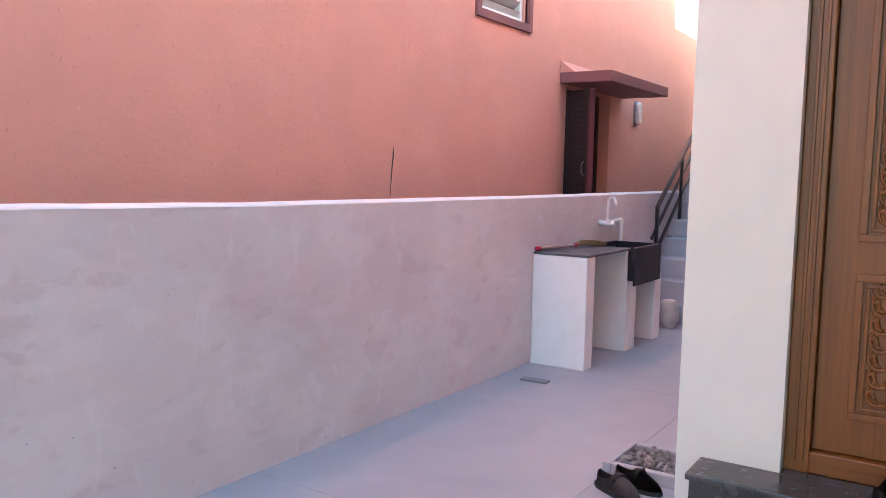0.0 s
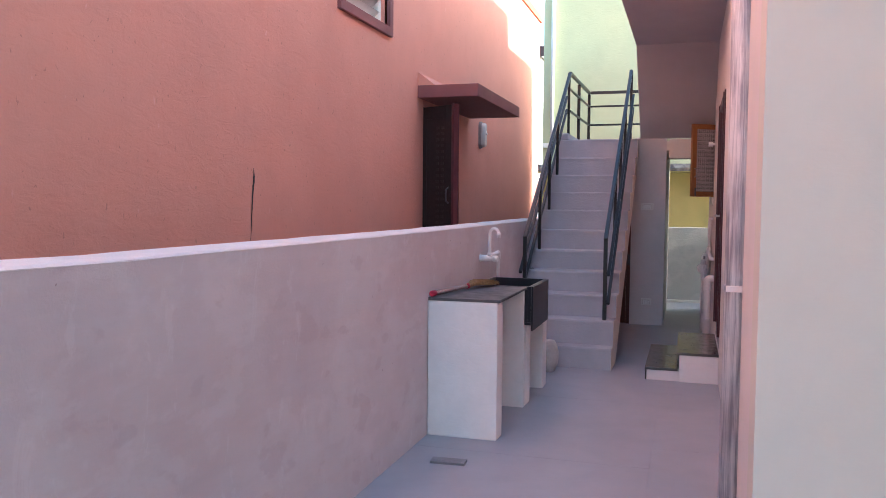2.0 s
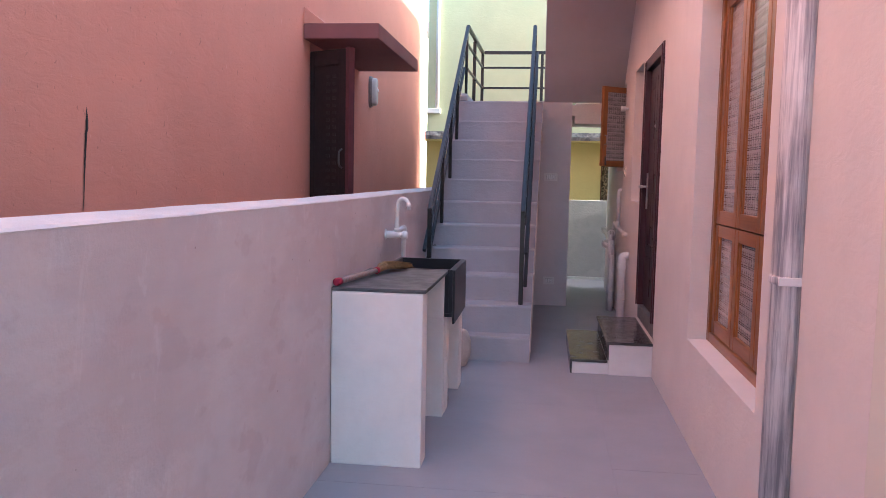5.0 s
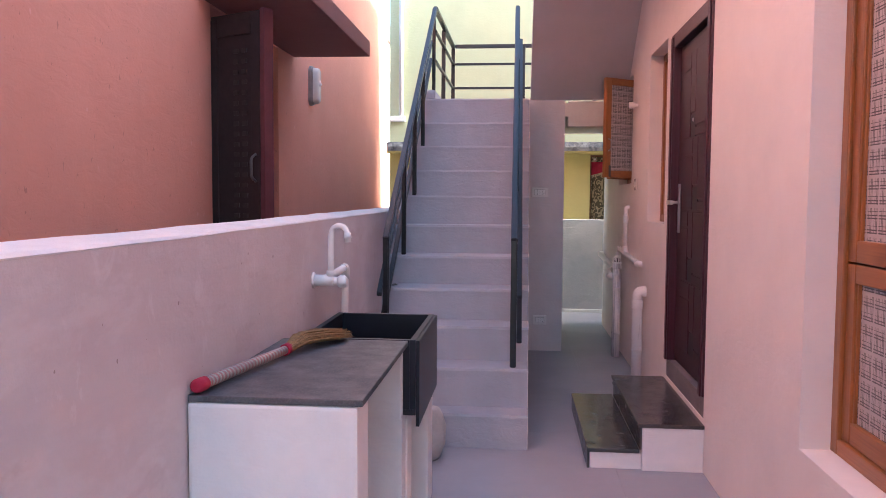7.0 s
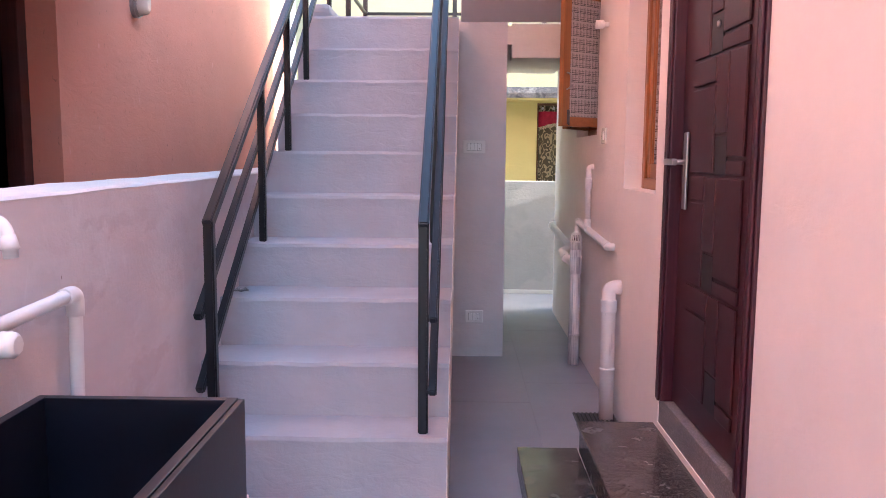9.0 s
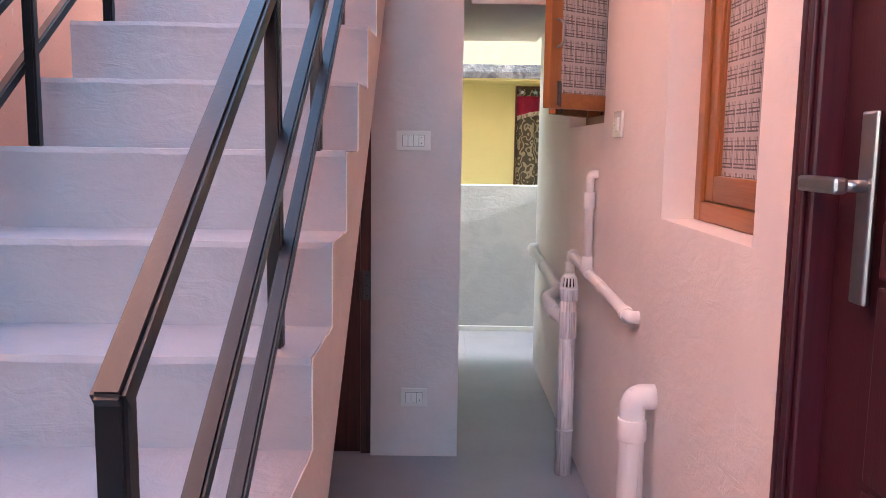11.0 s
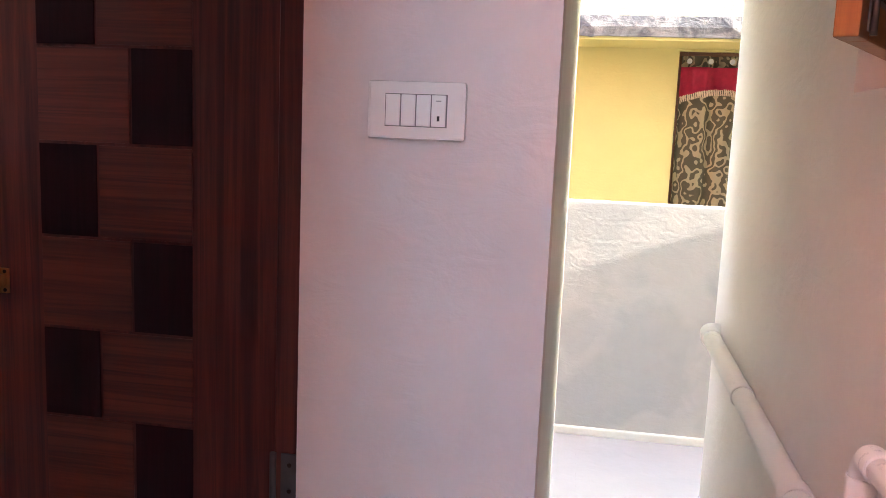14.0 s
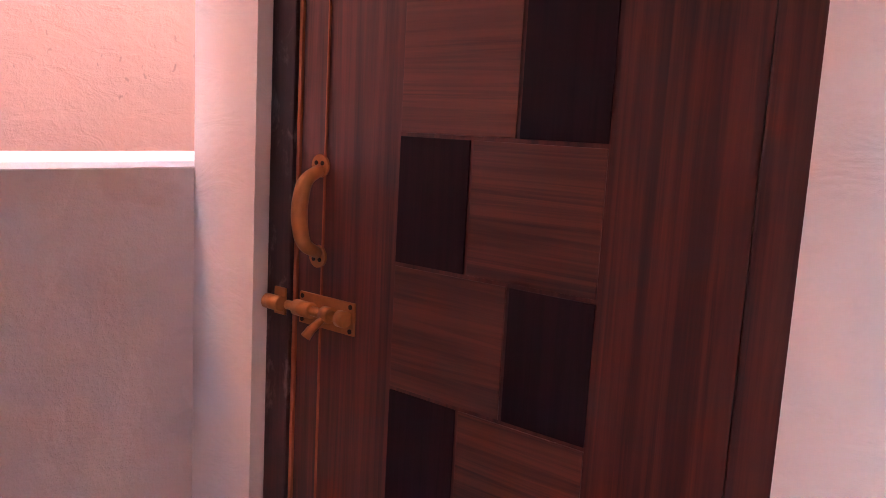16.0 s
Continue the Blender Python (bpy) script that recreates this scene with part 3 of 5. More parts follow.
# ---- washroom under the landing ----
WD = (-2.675, -1.936, -0.06, 2.02)
bm = wall_with_openings("x", WCY, WCY + 0.12, CW, -1.532, -0.06, 2.14, [WD])
box(bm, E_X - 0.045, -1.532, WCY, WCY + 0.12, 2.14, 2.31)
solid("wall_washroom_front", bm, M_WC, kind="structure", label="whitewashed front wall of the washroom under the stair", category="wall")
bm = box(B(), -1.65, -1.532, WCY + 0.12, 12.34, -0.06, 2.148)
solid("wall_washroom_side", bm, M_WHITEFAR, kind="structure", label="white side wall of the washroom", category="wall")
bm = box(B(), CW, -1.65, 12.22, 12.34, -0.06, 2.138)
solid("wall_washroom_rear", bm, M_WC, kind="structure", label="plain rear wall of the washroom", category="wall")

# ---- neighbour's pink house ----
ND = (7.22, 8.42, 0.0, 2.405)
NV = (5.44, 6.30, 2.87, 3.45)
bm = wall_with_openings("y", PX - 0.23, PX, -6.0, 13.0, -0.06, 4.36, [ND, NV])
# unseen extra height, added so its sunlit face bounces pink light into the passage
box(bm, PX - 0.23, PX, -6.0, 9.8, 4.36, 5.9)
pink = thing("neighbour_house", (PX - 2, 4, 0), "salmon pink plastered house next door with stains", "house")
part("wall", bm, M_PINK, pink)
bm = B()
box(bm, PX - 6, PX - 0.23, 12.77, 13.0, -0.06, 4.36)
box(bm, PX - 6, PX - 5.8, -6, 12.77, -0.06, 4.36)
box(bm, PX - 5.8, PX - 0.23, -6, -5.8, -0.06, 4.36)
part("far_wall", bm, M_PINK, pink)
part("roof", box(B(), PX - 5.8, PX - 0.23, -5.8, 12.77, 3.3, 3.42), M_PINK, pink)
part("coping", box(B(), PX - 0.26, PX + 0.025, 9.801, 13.03, 4.361, 4.47, 0.008), M_ORANGE, pink, "orange red painted parapet top")
part("floor_slab", box(B(), PX - 5.8, PX - 0.23, -5.8, 12.77, -0.06, 0.05), M_PINK, pink)
# near-black sheet: the room's inner shade is put into its colour
part("room_shade_wall", box(B(), PX - 1.6, PX - 1.5, 5.0, 12.0, 0.05, 3.3), M_MATTEDARK, pink)
# canopy
bm = B()
box(bm, PX + 0.002, -3.02, 7.05, 8.80, 2.41, 2.52, 0.008)
part("canopy", bm, M_PINKTRIM, pink, "maroon painted concrete canopy over the door")
bm = prism(B(), [(PX + 0.002, 2.522), (PX + 0.16, 2.522), (PX + 0.002, 2.64)], "y", 7.06, 8.79)
part("canopy_fillet", bm, M_PINK, pink)
# recessed door, ajar
bm = B()
box(bm, PX - 0.205, PX - 0.13, 7.222, 7.29, 0.05, 2.402, 0.004)
box(bm, PX - 0.205, PX - 0.13, 8.345, 8.417, 0.05, 2.402, 0.004)
box(bm, PX - 0.205, PX - 0.13, 7.29, 8.345, 2.33, 2.402, 0.004)
part("door_frame", bm, M_DOORDARK, pink)
LEAF_D = Vector((0.315, -0.155, 0)).normalized()
LEAF_N = Vector((-LEAF_D.y, LEAF_D.x, 0))
LEAF_M = Matrix(((LEAF_D.x, LEAF_N.x, 0, PX + 0.006), (LEAF_D.y, LEAF_N.y, 0, 7.232), (0, 0, 1, 0), (0, 0, 0, 1)))


def leaf(u0, u1, z0, z1, t0, t1, b_=0.003):
    """A box on the door leaf: along it, upright, and through its thickness."""
    q = box(B(), u0, u1, t0, t1, z0, z1, b_)
    q.transform(LEAF_M)
    return q


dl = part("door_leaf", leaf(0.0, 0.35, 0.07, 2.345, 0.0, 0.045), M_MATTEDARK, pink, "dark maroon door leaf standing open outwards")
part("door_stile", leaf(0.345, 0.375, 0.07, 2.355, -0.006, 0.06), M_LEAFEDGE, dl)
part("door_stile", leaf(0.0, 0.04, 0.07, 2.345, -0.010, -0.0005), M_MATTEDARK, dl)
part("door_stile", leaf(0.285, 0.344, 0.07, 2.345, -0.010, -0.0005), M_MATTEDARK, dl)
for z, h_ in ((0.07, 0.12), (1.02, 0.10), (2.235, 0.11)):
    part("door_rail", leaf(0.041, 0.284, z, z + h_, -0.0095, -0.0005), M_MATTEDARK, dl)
for i in range(18):
    for u in (0.155, 0.215):
        part("vent_slot", leaf(u, u + 0.036, 1.24 + i * 0.053, 1.262 + i * 0.053, -0.006, -0.0004, 0.001), M_SLOTPALE, dl)
hq = sweep(B(), rounded([(0.318, -0.011, 1.48), (0.318, -0.045, 1.50), (0.318, -0.045, 1.60), (0.318, -0.011, 1.62)], 0.02), 0.007, 8)
hq.transform(LEAF_M)
part("pull_handle", hq, M_STEELGREY, dl, "small steel pull handle")
bm = B()
for z in [0.2 + 0.14 * i for i in range(15)]:
    box(bm, PX - 0.205, PX - 0.197, 7.29, 7.62, z, z + 0.012)
for y in (7.40, 7.47, 7.54):
    box(bm, PX - 0.196, PX - 0.188, y, y + 0.012, 0.06, 2.33)
part("grille", bm, M_GREYMETAL, pink, "grey iron grille in the doorway")
# louvred ventilator
vent = part("ventilator_frame", box(box(box(box(B(), PX - 0.02, PX + 0.03, NV[0] - 0.07, NV[1] + 0.07, NV[2] - 0.07, NV[2], 0.003), PX - 0.02, PX + 0.03, NV[0] - 0.07, NV[1] + 0.07, NV[3], NV[3] + 0.07, 0.003), PX - 0.02, PX + 0.03, NV[0] - 0.07, NV[0], NV[2], NV[3], 0.003), PX - 0.02, PX + 0.03, NV[1], NV[1] + 0.07, NV[2], NV[3], 0.003), M_PINKTRIM, pink, "maroon border round the ventilator")
bm = B()
for y0, y1, z0, z1 in ((NV[0], NV[1], NV[2], NV[2] + 0.05), (NV[0], NV[1], NV[3] - 0.05, NV[3]), (NV[0], NV[0] + 0.05, NV[2] + 0.05, NV[3] - 0.05), (NV[1] - 0.05, NV[1], NV[2] + 0.05, NV[3] - 0.05)):
    box(bm, PX - 0.11, PX - 0.05, y0, y1, z0, z1, 0.004)
part("ventilator_sash", bm, M_WHITEFAR, pink)
for i in range(5):
    z = NV[2] + 0.08 + i * 0.095
    q = box(B(), -0.045, 0.045, NV[0] + 0.05, NV[1] - 0.05, -0.003, 0.003)
    q.transform(Matrix.Translation((PX - 0.08, 0, z)) @ Matrix.Rotation(radians(-38), 4, "Y"))
    part("louvre", q, M_LAMPGLASS, pink)
# crack in the plaster
bm = B()
pts = [(4.245 + 0.10 * (z - 1.45) + noise.noise(Vector((z * 11, 2, 0))) * 0.008 + noise.noise(Vector((z * 47, 5, 0))) * 0.005, z) for z in [1.24 + 0.43 * i / 24 for i in range(25)]]
for i, ((ya, za), (yb, zb)) in enumerate(zip(pts, pts[1:])):
    wa, wb = 0.002 + 0.0095 * (i / 24) ** 1.5, 0.002 + 0.0095 * ((i + 1) / 24) ** 1.5
    if i > 20:
        wa, wb = wa * (24 - i) / 4, wb * (23 - i) / 4 + 0.0005
    vs = [bm.verts.new(p) for p in ((PX + 0.0025, ya - wa, za), (PX + 0.0025, ya + wa, za), (PX + 0.0025, yb + wb, zb), (PX + 0.0025, yb - wb, zb), (PX + 0.0005, ya, za), (PX + 0.0005, yb, zb))]
    bm.faces.new(vs[:4])
part("crack", bm, M_DARK, pink, "dark tapering crack in the pink plaster")
# bulkhead lamp
lamp = thing("wall_lamp", (PX, 9.26, 2.13), "grey bulkhead lamp with frosted glass on the pink wall", "wall lamp")
def oval(hy, hz, n=28):
    """An upright rounded slot outline in (y, z) round the lamp's centre."""
    pts = []
    for i in range(n):
        a = 2 * math.pi * i / n
        pts.append((9.26 + hy * math.cos(a), 2.27 + (hz - hy) * (1 if math.sin(a) > 0 else -1) + hy * math.sin(a)))
    return pts


part("back_plate", prism(B(), oval(0.062, 0.155), "x", PX + 0.001, PX + 0.022), M_GREYMETAL, lamp)
part("rim", prism(B(), oval(0.056, 0.148), "x", PX + 0.0225, PX + 0.034), M_GREYMETAL, lamp)
bm = B()
prev = None
for d_, k_ in ((0.0345, 1.0), (0.060, 0.97), (0.075, 0.82), (0.083, 0.5)):
    vs = [bm.verts.new((PX + d_, y, z)) for y, z in oval(0.048 * k_, 0.092 + 0.048 * k_)]
    if prev:
        for i in range(len(vs)):
            bm.faces.new((prev[i], prev[(i + 1) % len(vs)], vs[(i + 1) % len(vs)], vs[i])).smooth = True
    prev = vs
bm.faces.new(prev)
part("glass", bm, M_LAMPGLASS, lamp, "dusty frosted glass cover")
part("socket", sweep(B(), [(PX + 0.060, 9.245, 2.33), (PX + 0.086, 9.245, 2.27)], 0.016, 12), M_PVC, lamp)

# ---- yellow house behind ----
YB = 14.6
yh = thing("rear_house", (0, YB + 2, 0), "pale yellow house behind with a rough grey sunshade", "house")
YW = (-0.92, 0.35, 0.9, 2.03)
part("lower_wall", wall_with_openings("x", YB, YB + 0.2, -3.8, 7.0, -0.06, 2.14, [YW]), M_YELLOW, yh, "bright yellow lower wall")
part("upper_wall", box(B(), -3.8, 7.0, YB + 0.004, YB + 0.2, 2.14, 6.6), M_PALE, yh, "pale yellow sunlit upper wall")
bm = box(B(), -3.8, -3.6, YB + 0.2, 20, -0.06, 6.6)
box(bm, -3.8, 7, 19.8, 20, -0.06, 6.6)
part("side_wall", bm, M_PALE, yh)
part("roof", box(B(), -3.85, 7.05, YB - 0.05, 20.05, 6.6, 6.72), M_PALE, yh)
bm = B()
K, ring0 = 160, None
for k in range(K + 1):
    x = -3.85 + 10.8 * k / K
    a, b_ = noise.noise(Vector((x * 7, 1, 0))) * 0.012, noise.noise(Vector((x * 11, 7, 0))) * 0.012
    ring = [bm.verts.new(p) for p in ((x, YB + 0.003, 2.20), (x, YB - 0.40 + a, 2.185), (x, YB - 0.412 + b_, 2.12 + a * 0.5), (x, YB - 0.40 + a, 2.065 + b_), (x, YB + 0.003, 2.075))]
    if ring0:
        for i in range(5):
            bm.faces.new((ring0[i], ring0[(i + 1) % 5], ring[(i + 1) % 5], ring[i]))
    ring0 = ring
part("sunshade_edge", bm, M_ROUGHBAND, yh, "rough grey cement edge of the sunshade")
part("sunshade", box(B(), -3.84, 6.9, YB - 0.385, YB, 2.045, 2.064), M_YELLOW, yh)
bm = B()
for z0, z1 in ((2.58, 6.5),):
    sweep(bm, [(-3.63, YB - 0.04, z0), (-3.63, YB - 0.04, z1)], 0.034, 14)
box(bm, -3.80, -3.57, YB - 0.085, YB + 0.002, 2.50, 2.58, 0.01)
part("rain_pipe", bm, M_WHITEFAR, yh, "white rain pipe down the wall")
win = part("window_frame", box(box(box(box(B(), YW[0], YW[0] + 0.06, YB + 0.04, YB + 0.14, YW[2], YW[3], 0.004), YW[1] - 0.06, YW[1], YB + 0.04, YB + 0.14, YW[2], YW[3], 0.004), YW[0] + 0.06, YW[1] - 0.06, YB + 0.04, YB + 0.14, YW[3] - 0.07, YW[3], 0.004), YW[0] + 0.06, YW[1] - 0.06, YB + 0.04, YB + 0.14, YW[2], YW[2] + 0.06, 0.004), M_BROWNWOOD, yh, "brown wooden window frame")
# near-black sheet in place of the unlit room behind the curtain
part("room_back_shade", box(B(), -1.4, 0.8, YB + 0.9, YB + 1.0, 0, 2.14), M_DARK, yh)
# curtain hanging in that window
cur = thing("curtain", (-0.5, YB - 0.02, 0.9), "olive damask curtain with a crimson fringed valance", "curtain")


def drape(x0, x1, zt, zb, y, amp, n=90, rows=6, wave=None):
    bm = B()
    g = []
    for i in range(n + 1):
        x = x0 + (x1 - x0) * i / n
        yy = y + amp * math.sin(x * 34) + amp * 0.5 * math.sin(x * 71 + 1)
        lo = zb + (wave(x) if wave else 0)
        g.append([bm.verts.new((x, yy, zt + (lo - zt) * j / rows)) for j in range(rows + 1)])
    for a, b in zip(g, g[1:]):
        for j in range(rows):
            bm.faces.new((a[j], a[j + 1], b[j + 1], b[j])).smooth = True
    r = bmesh.ops.solidify(bm, geom=bm.faces[:], thickness=0.004)
    return bm


part("cloth", drape(-0.905, 0.30, 2.0, 0.92, YB - 0.018, 0.018), M_DAMASK, cur)
wv = lambda x: 0.05 * abs(math.sin((x + 0.9) * 6.5))
part("valance", drape(-0.907, 0.30, 1.93, 1.74, YB - 0.034, 0.018, wave=wv), M_RED, cur, "crimson valance")
bm = B()
for i in range(110):
    x = -0.9 + i * 0.011
    y = YB - 0.036 + 0.018 * math.sin(x * 34)
    z = 1.74 + wv(x)
    box(bm, x, x + 0.006, y - 0.004, y + 0.001, z - 0.035, z + 0.005)
part("fringe", bm, M_TASSEL, cur, "beige tassel fringe")
for i in range(9):
    x = -0.86 + i * 0.13
    part("eyelet", sweep(B(), [(x, YB - 0.045, 1.965), (x, YB - 0.040, 1.965)], 0.017, 12), M_GREYMETAL, cur)

# dark rooftop tank edge seen past the parapet
far = thing("far_roof", (-9, 30, 0), "distant house roof against the sky", "house")
part("wall", box(B(), -14, -6.3, 28, 34, -0.06, 6.6), M_WHITEFAR, far)
part("roof_edge", box(B(), -14.2, -6.1, 27.8, 34.2, 6.6, 6.95), M_DOORDARK, far)

# ---- railings ----


def rail_height(y):
    return 1.17 + (3.13 - 1.17) * (y - 7.70) / (10.42 - 7.70)


def stair_rail(x, side, label):
    r = thing("stair_railing", (x, 7.7, 0.42), label, "railing", "stair railings")
    for y, k in ((7.70, 1), (8.50, 4), (9.06, 6), (9.58, 8), (10.42, 10)):
        xp, wp = (x, 0.036) if k == 1 else (x + 0.008 * side, 0.031)
        bm = square_tube(B(), (xp, y, NZ[k] - 0.002), (xp, y, rail_height(y) - 0.004), wp)
        part("post", bm, M_IRON, r)
    bm = square_tube(B(), (x, 7.683, rail_height(7.683)), (x, 10.44, rail_height(10.42)), 0.038)
    part("handrail", bm, M_IRON, r)
    for z0, slope in ((0.845, 0.722), (0.585, 0.757)):
        bm = square_tube(B(), (x + side * 0.034, 7.655, z0 - 0.008), (x + side * 0.034, 10.42, z0 + slope * 2.755), 0.030)
        part("mid_rail", bm, M_IRON, r)
    return r


stair_rail(-2.72, -1, "black painted square steel stair railing by the compound wall")
stair_rail(-1.972, 1, "black painted square steel stair railing on the open side")
r = thing("landing_railing", (-2.72, 12.3, 2.27), "black painted square steel railing round the landing", "railing")
for x, y in ((-2.72, 11.3), (-2.70, 12.28), (-1.9, 12.28), (-1.1, 12.28)):
    part("post", square_tube(B(), (x, y, 2.271), (x, y, 3.112), 0.04), M_IRON, r)
part("handrail", square_tube(B(), (-2.72, 10.445, 3.13), (-2.70, 12.30, 3.13), 0.042), M_IRON, r)
part("handrail", square_tube(B(), (-2.68, 12.28, 3.13), (-1.0, 12.28, 3.13), 0.042), M_IRON, r)
for z in (2.93, 2.66):
    part("mid_rail", square_tube(B(), (-2.72, 10.445, z), (-2.70, 12.26, z), 0.026), M_IRON, r)
    part("mid_rail", square_tube(B(), (-2.68, 12.28, z), (-1.0, 12.28, z), 0.026), M_IRON, r)

# ---- wash counter and sink ----
ctr = thing("wash_counter", (-2.6, 5.7, 0), "white plastered wash counter with a dark slate top", "counter")
for y0, y1, zt in ((5.082, 5.235, 0.861), (6.04, 6.17, 0.60), (6.60, 6.77, 0.60)):
    part("pier", box(B(), CW + 0.003, -2.365 if y0 < 6.5 else -2.345, y0, y1, -0.003, zt, 0.010), M_COUNTER, ctr)
part("pier_block", box(B(), CW + 0.003, -2.37, 5.90, 5.95, 0.60, 0.861, 0.004), M_COUNTER, ctr)
part("pier_wall", box(B(), CW + 0.003, -2.372, 5.95, 6.038, -0.003, 0.60, 0.004), M_COUNTER, ctr)
bm = box(B(), CW + 0.003, -2.352, 5.085, 5.955, 0.862, 0.88, 0.003)
part("top", bm, M_SLAB, ctr, "worn dark slate slab")
sink = thing("sink", (-2.53, 6.27, 0.6), "black stone wash sink set beside the counter", "sink")
sx0, sx1, sy0, sy1, sz0, sz1 = -2.76, -2.325, 5.958, 6.62, 0.602, 0.882
part("bottom", box(B(), sx0, sx1, sy0, sy1, sz0, sz0 + 0.02), M_SINK, sink)
for q in ((sx0, sx0 + 0.022, sy0, sy1), (sx1 - 0.022, sx1, sy0, sy1), (sx0 + 0.022, sx1 - 0.022, sy0, sy0 + 0.022), (sx0 + 0.022, sx1 - 0.022, sy1 - 0.022, sy1)):
    part("side", box(B(), *q, sz0 + 0.0205, sz1, 0.002), M_SINK, sink)
part("apron", box(B(), sx1 + 0.001, sx1 + 0.014, sy0 + 0.002, sy1 - 0.002, 0.56, sz1 - 0.002, 0.002), M_SINK, sink)

# swan-neck tap on the compound wall
tap = thing("tap", (-2.80, 6.42, 1.05), "white plastic swan-neck tap on the compound wall", "tap")
bm = B()
sweep(bm, [(CW + 0.001, 6.40, 1.05), (CW + 0.006, 6.40, 1.05), (CW + 0.008, 6.40, 1.05)], [0.034, 0.034, 0.02], 18)
part("flange", bm, M_PVC, tap)
bm = B()
sweep(bm, [(CW + 0.004, 6.40, 1.05), (CW + 0.09, 6.40, 1.05)], 0.024, 18)
sweep(bm, [(CW + 0.085, 6.40, 1.048), (CW + 0.112, 6.40, 1.046)], [0.02, 0.017], 16)
part("body", bm, M_PVC, tap)
bm = B()
sweep(bm, [(CW + 0.108 + 0.010 * i, 6.40, 1.046) for i in range(5)], [0.020, 0.027, 0.026, 0.027, 0.018], 8)
part("knob", bm, M_PVC, tap)
bm = B()
neck = [(CW + 0.078, 6.40, 1.06), (CW + 0.078, 6.40, 1.15), (CW + 0.079, 6.40, 1.22)] + [(CW + 0.117 - 0.037 * math.cos(math.pi * i / 14), 6.40 - 0.0018 * i, 1.243 + 0.040 * math.sin(math.pi * i / 14)) for i in range(15)] + [(CW + 0.155, 6.373, 1.235)]
sweep(bm, neck, [0.0135 - 0.0015 * min(1, i / 4) for i in range(len(neck))], 14)
part("spout", bm, M_PVC, tap)
bm = B()
sweep(bm, [(CW + 0.1545, 6.374, 1.256), (CW + 0.157, 6.373, 1.232), (CW + 0.1572, 6.373, 1.230), (CW + 0.158, 6.373, 1.214)], [0.0125, 0.0175, 0.013, 0.013], 14)
part("nozzle", bm, M_PVC, tap)
bm = B()
sweep(bm, [(CW + 0.078, 6.40, 1.068), (CW + 0.078, 6.40, 1.092)], 0.019, 14)
part("collar", bm, M_PVC, tap)
pipe = thing("supply_pipe", (-2.80, 6.5, 0.6), "white plastic water pipe feeding the tap", "pipe")
bm = B()
sweep(bm, rounded([(CW + 0.05, 6.40, 1.055), (CW + 0.048, 6.83, 1.07), (CW + 0.03, 6.83, 0.02)], 0.03, 5), 0.0165, 14)
part("tube", bm, M_PVC, pipe)
bm = B()
sweep(bm, rounded([(CW + 0.048, 6.775, 1.068), (CW + 0.048, 6.83, 1.07), (CW + 0.047, 6.83, 1.015)], 0.026, 5), 0.021, 14)
part("elbow", bm, M_PVC, pipe)

# broom lying on the counter
br = thing("broom", (-2.78, 5.5, 0.9), "straw broom with a striped woven plastic handle on the counter", "broom")
A, E_ = Vector((-2.795, 5.10, 0.903)), Vector((-2.705, 5.62, 0.905))
bm = B()
sweep(bm, [A, A.lerp(E_, 0.3), A.lerp(E_, 0.7), E_], [0.0165, 0.016, 0.0155, 0.014], 14)
part("handle", bm, M_WRAP, br)
bm = B()
dA = (A - E_).normalized()
sweep(bm, [A + dA * s for s in (-0.03, 0.0, 0.012, 0.018)], [0.019, 0.0195, 0.018, 0.010], 14)
part("cap", bm, M_RED, br, "dark red handle cap")
bm = B()
rng = random.Random(5)
for i in range(420):
    a, rr = rng.uniform(0, 6.28), 0.014 * math.sqrt(rng.random())
    p0 = E_ + Vector((rr * math.cos(a), -0.01, rr * math.sin(a)))
    L = rng.uniform(0.30, 0.37)
    fan = rng.gauss(0, 0.009) + rr * math.cos(a) * 1.1
    p1 = p0 + Vector((0.016 + fan * 0.5, L * 0.35, 0.016 + rr * math.sin(a) * 0.6))
    p2 = p0 + Vector((0.050 + fan * 1.2, L * 0.72, 0.008 + rr * math.sin(a) * 0.5))
    p3 = p0 + Vector((0.100 + fan * 1.4, L, -0.006 + rng.uniform(-0.002, 0.008)))
    p3.z = max(p3.z, 0.886)
    p2.z = max(p2.z, 0.886)
    sweep(bm, [p0, p1, p2, p3], [0.0022, 0.0022, 0.0018, 0.0007], 4, False)
part("bristles", bm, M_BRISTLE, br, "brown straw bristles")
bm = B()
sweep(bm, [E_ + Vector((-0.004, -0.025, 0)), E_ + Vector((0, 0.012, 0.001))], 0.0185, 14)
part("binding", bm, M_RED, br)

# pot beside the stair foot
bm = B()
sweep(bm, [(-2.43, 7.30, z) for z in (-0.003, 0.01, 0.08, 0.18, 0.24, 0.27, 0.275)], [0.06, 0.075, 0.10, 0.105, 0.085, 0.07, 0.05], 20)
solid("pot", bm, M_SACK, (-2.43, 7.30, 0), "cream coloured round pot at the foot of the stair", "pot")

# loose tile scrap on the floor
q = box(B(), -0.10, 0.10, -0.045, 0.045, -0.0035, 0.012, 0.003)
q.transform(Matrix.Translation((-2.53, 4.60, 0)) @ Matrix.Rotation(radians(4), 4, "Z"))
solid("tile_scrap", q, M_GREYSTONE, (-2.53, 4.6, 0), "loose grey strip of tile lying on the floor", "tile scrap")

# crumpled scrap of foil on a stair tread
bm = B()
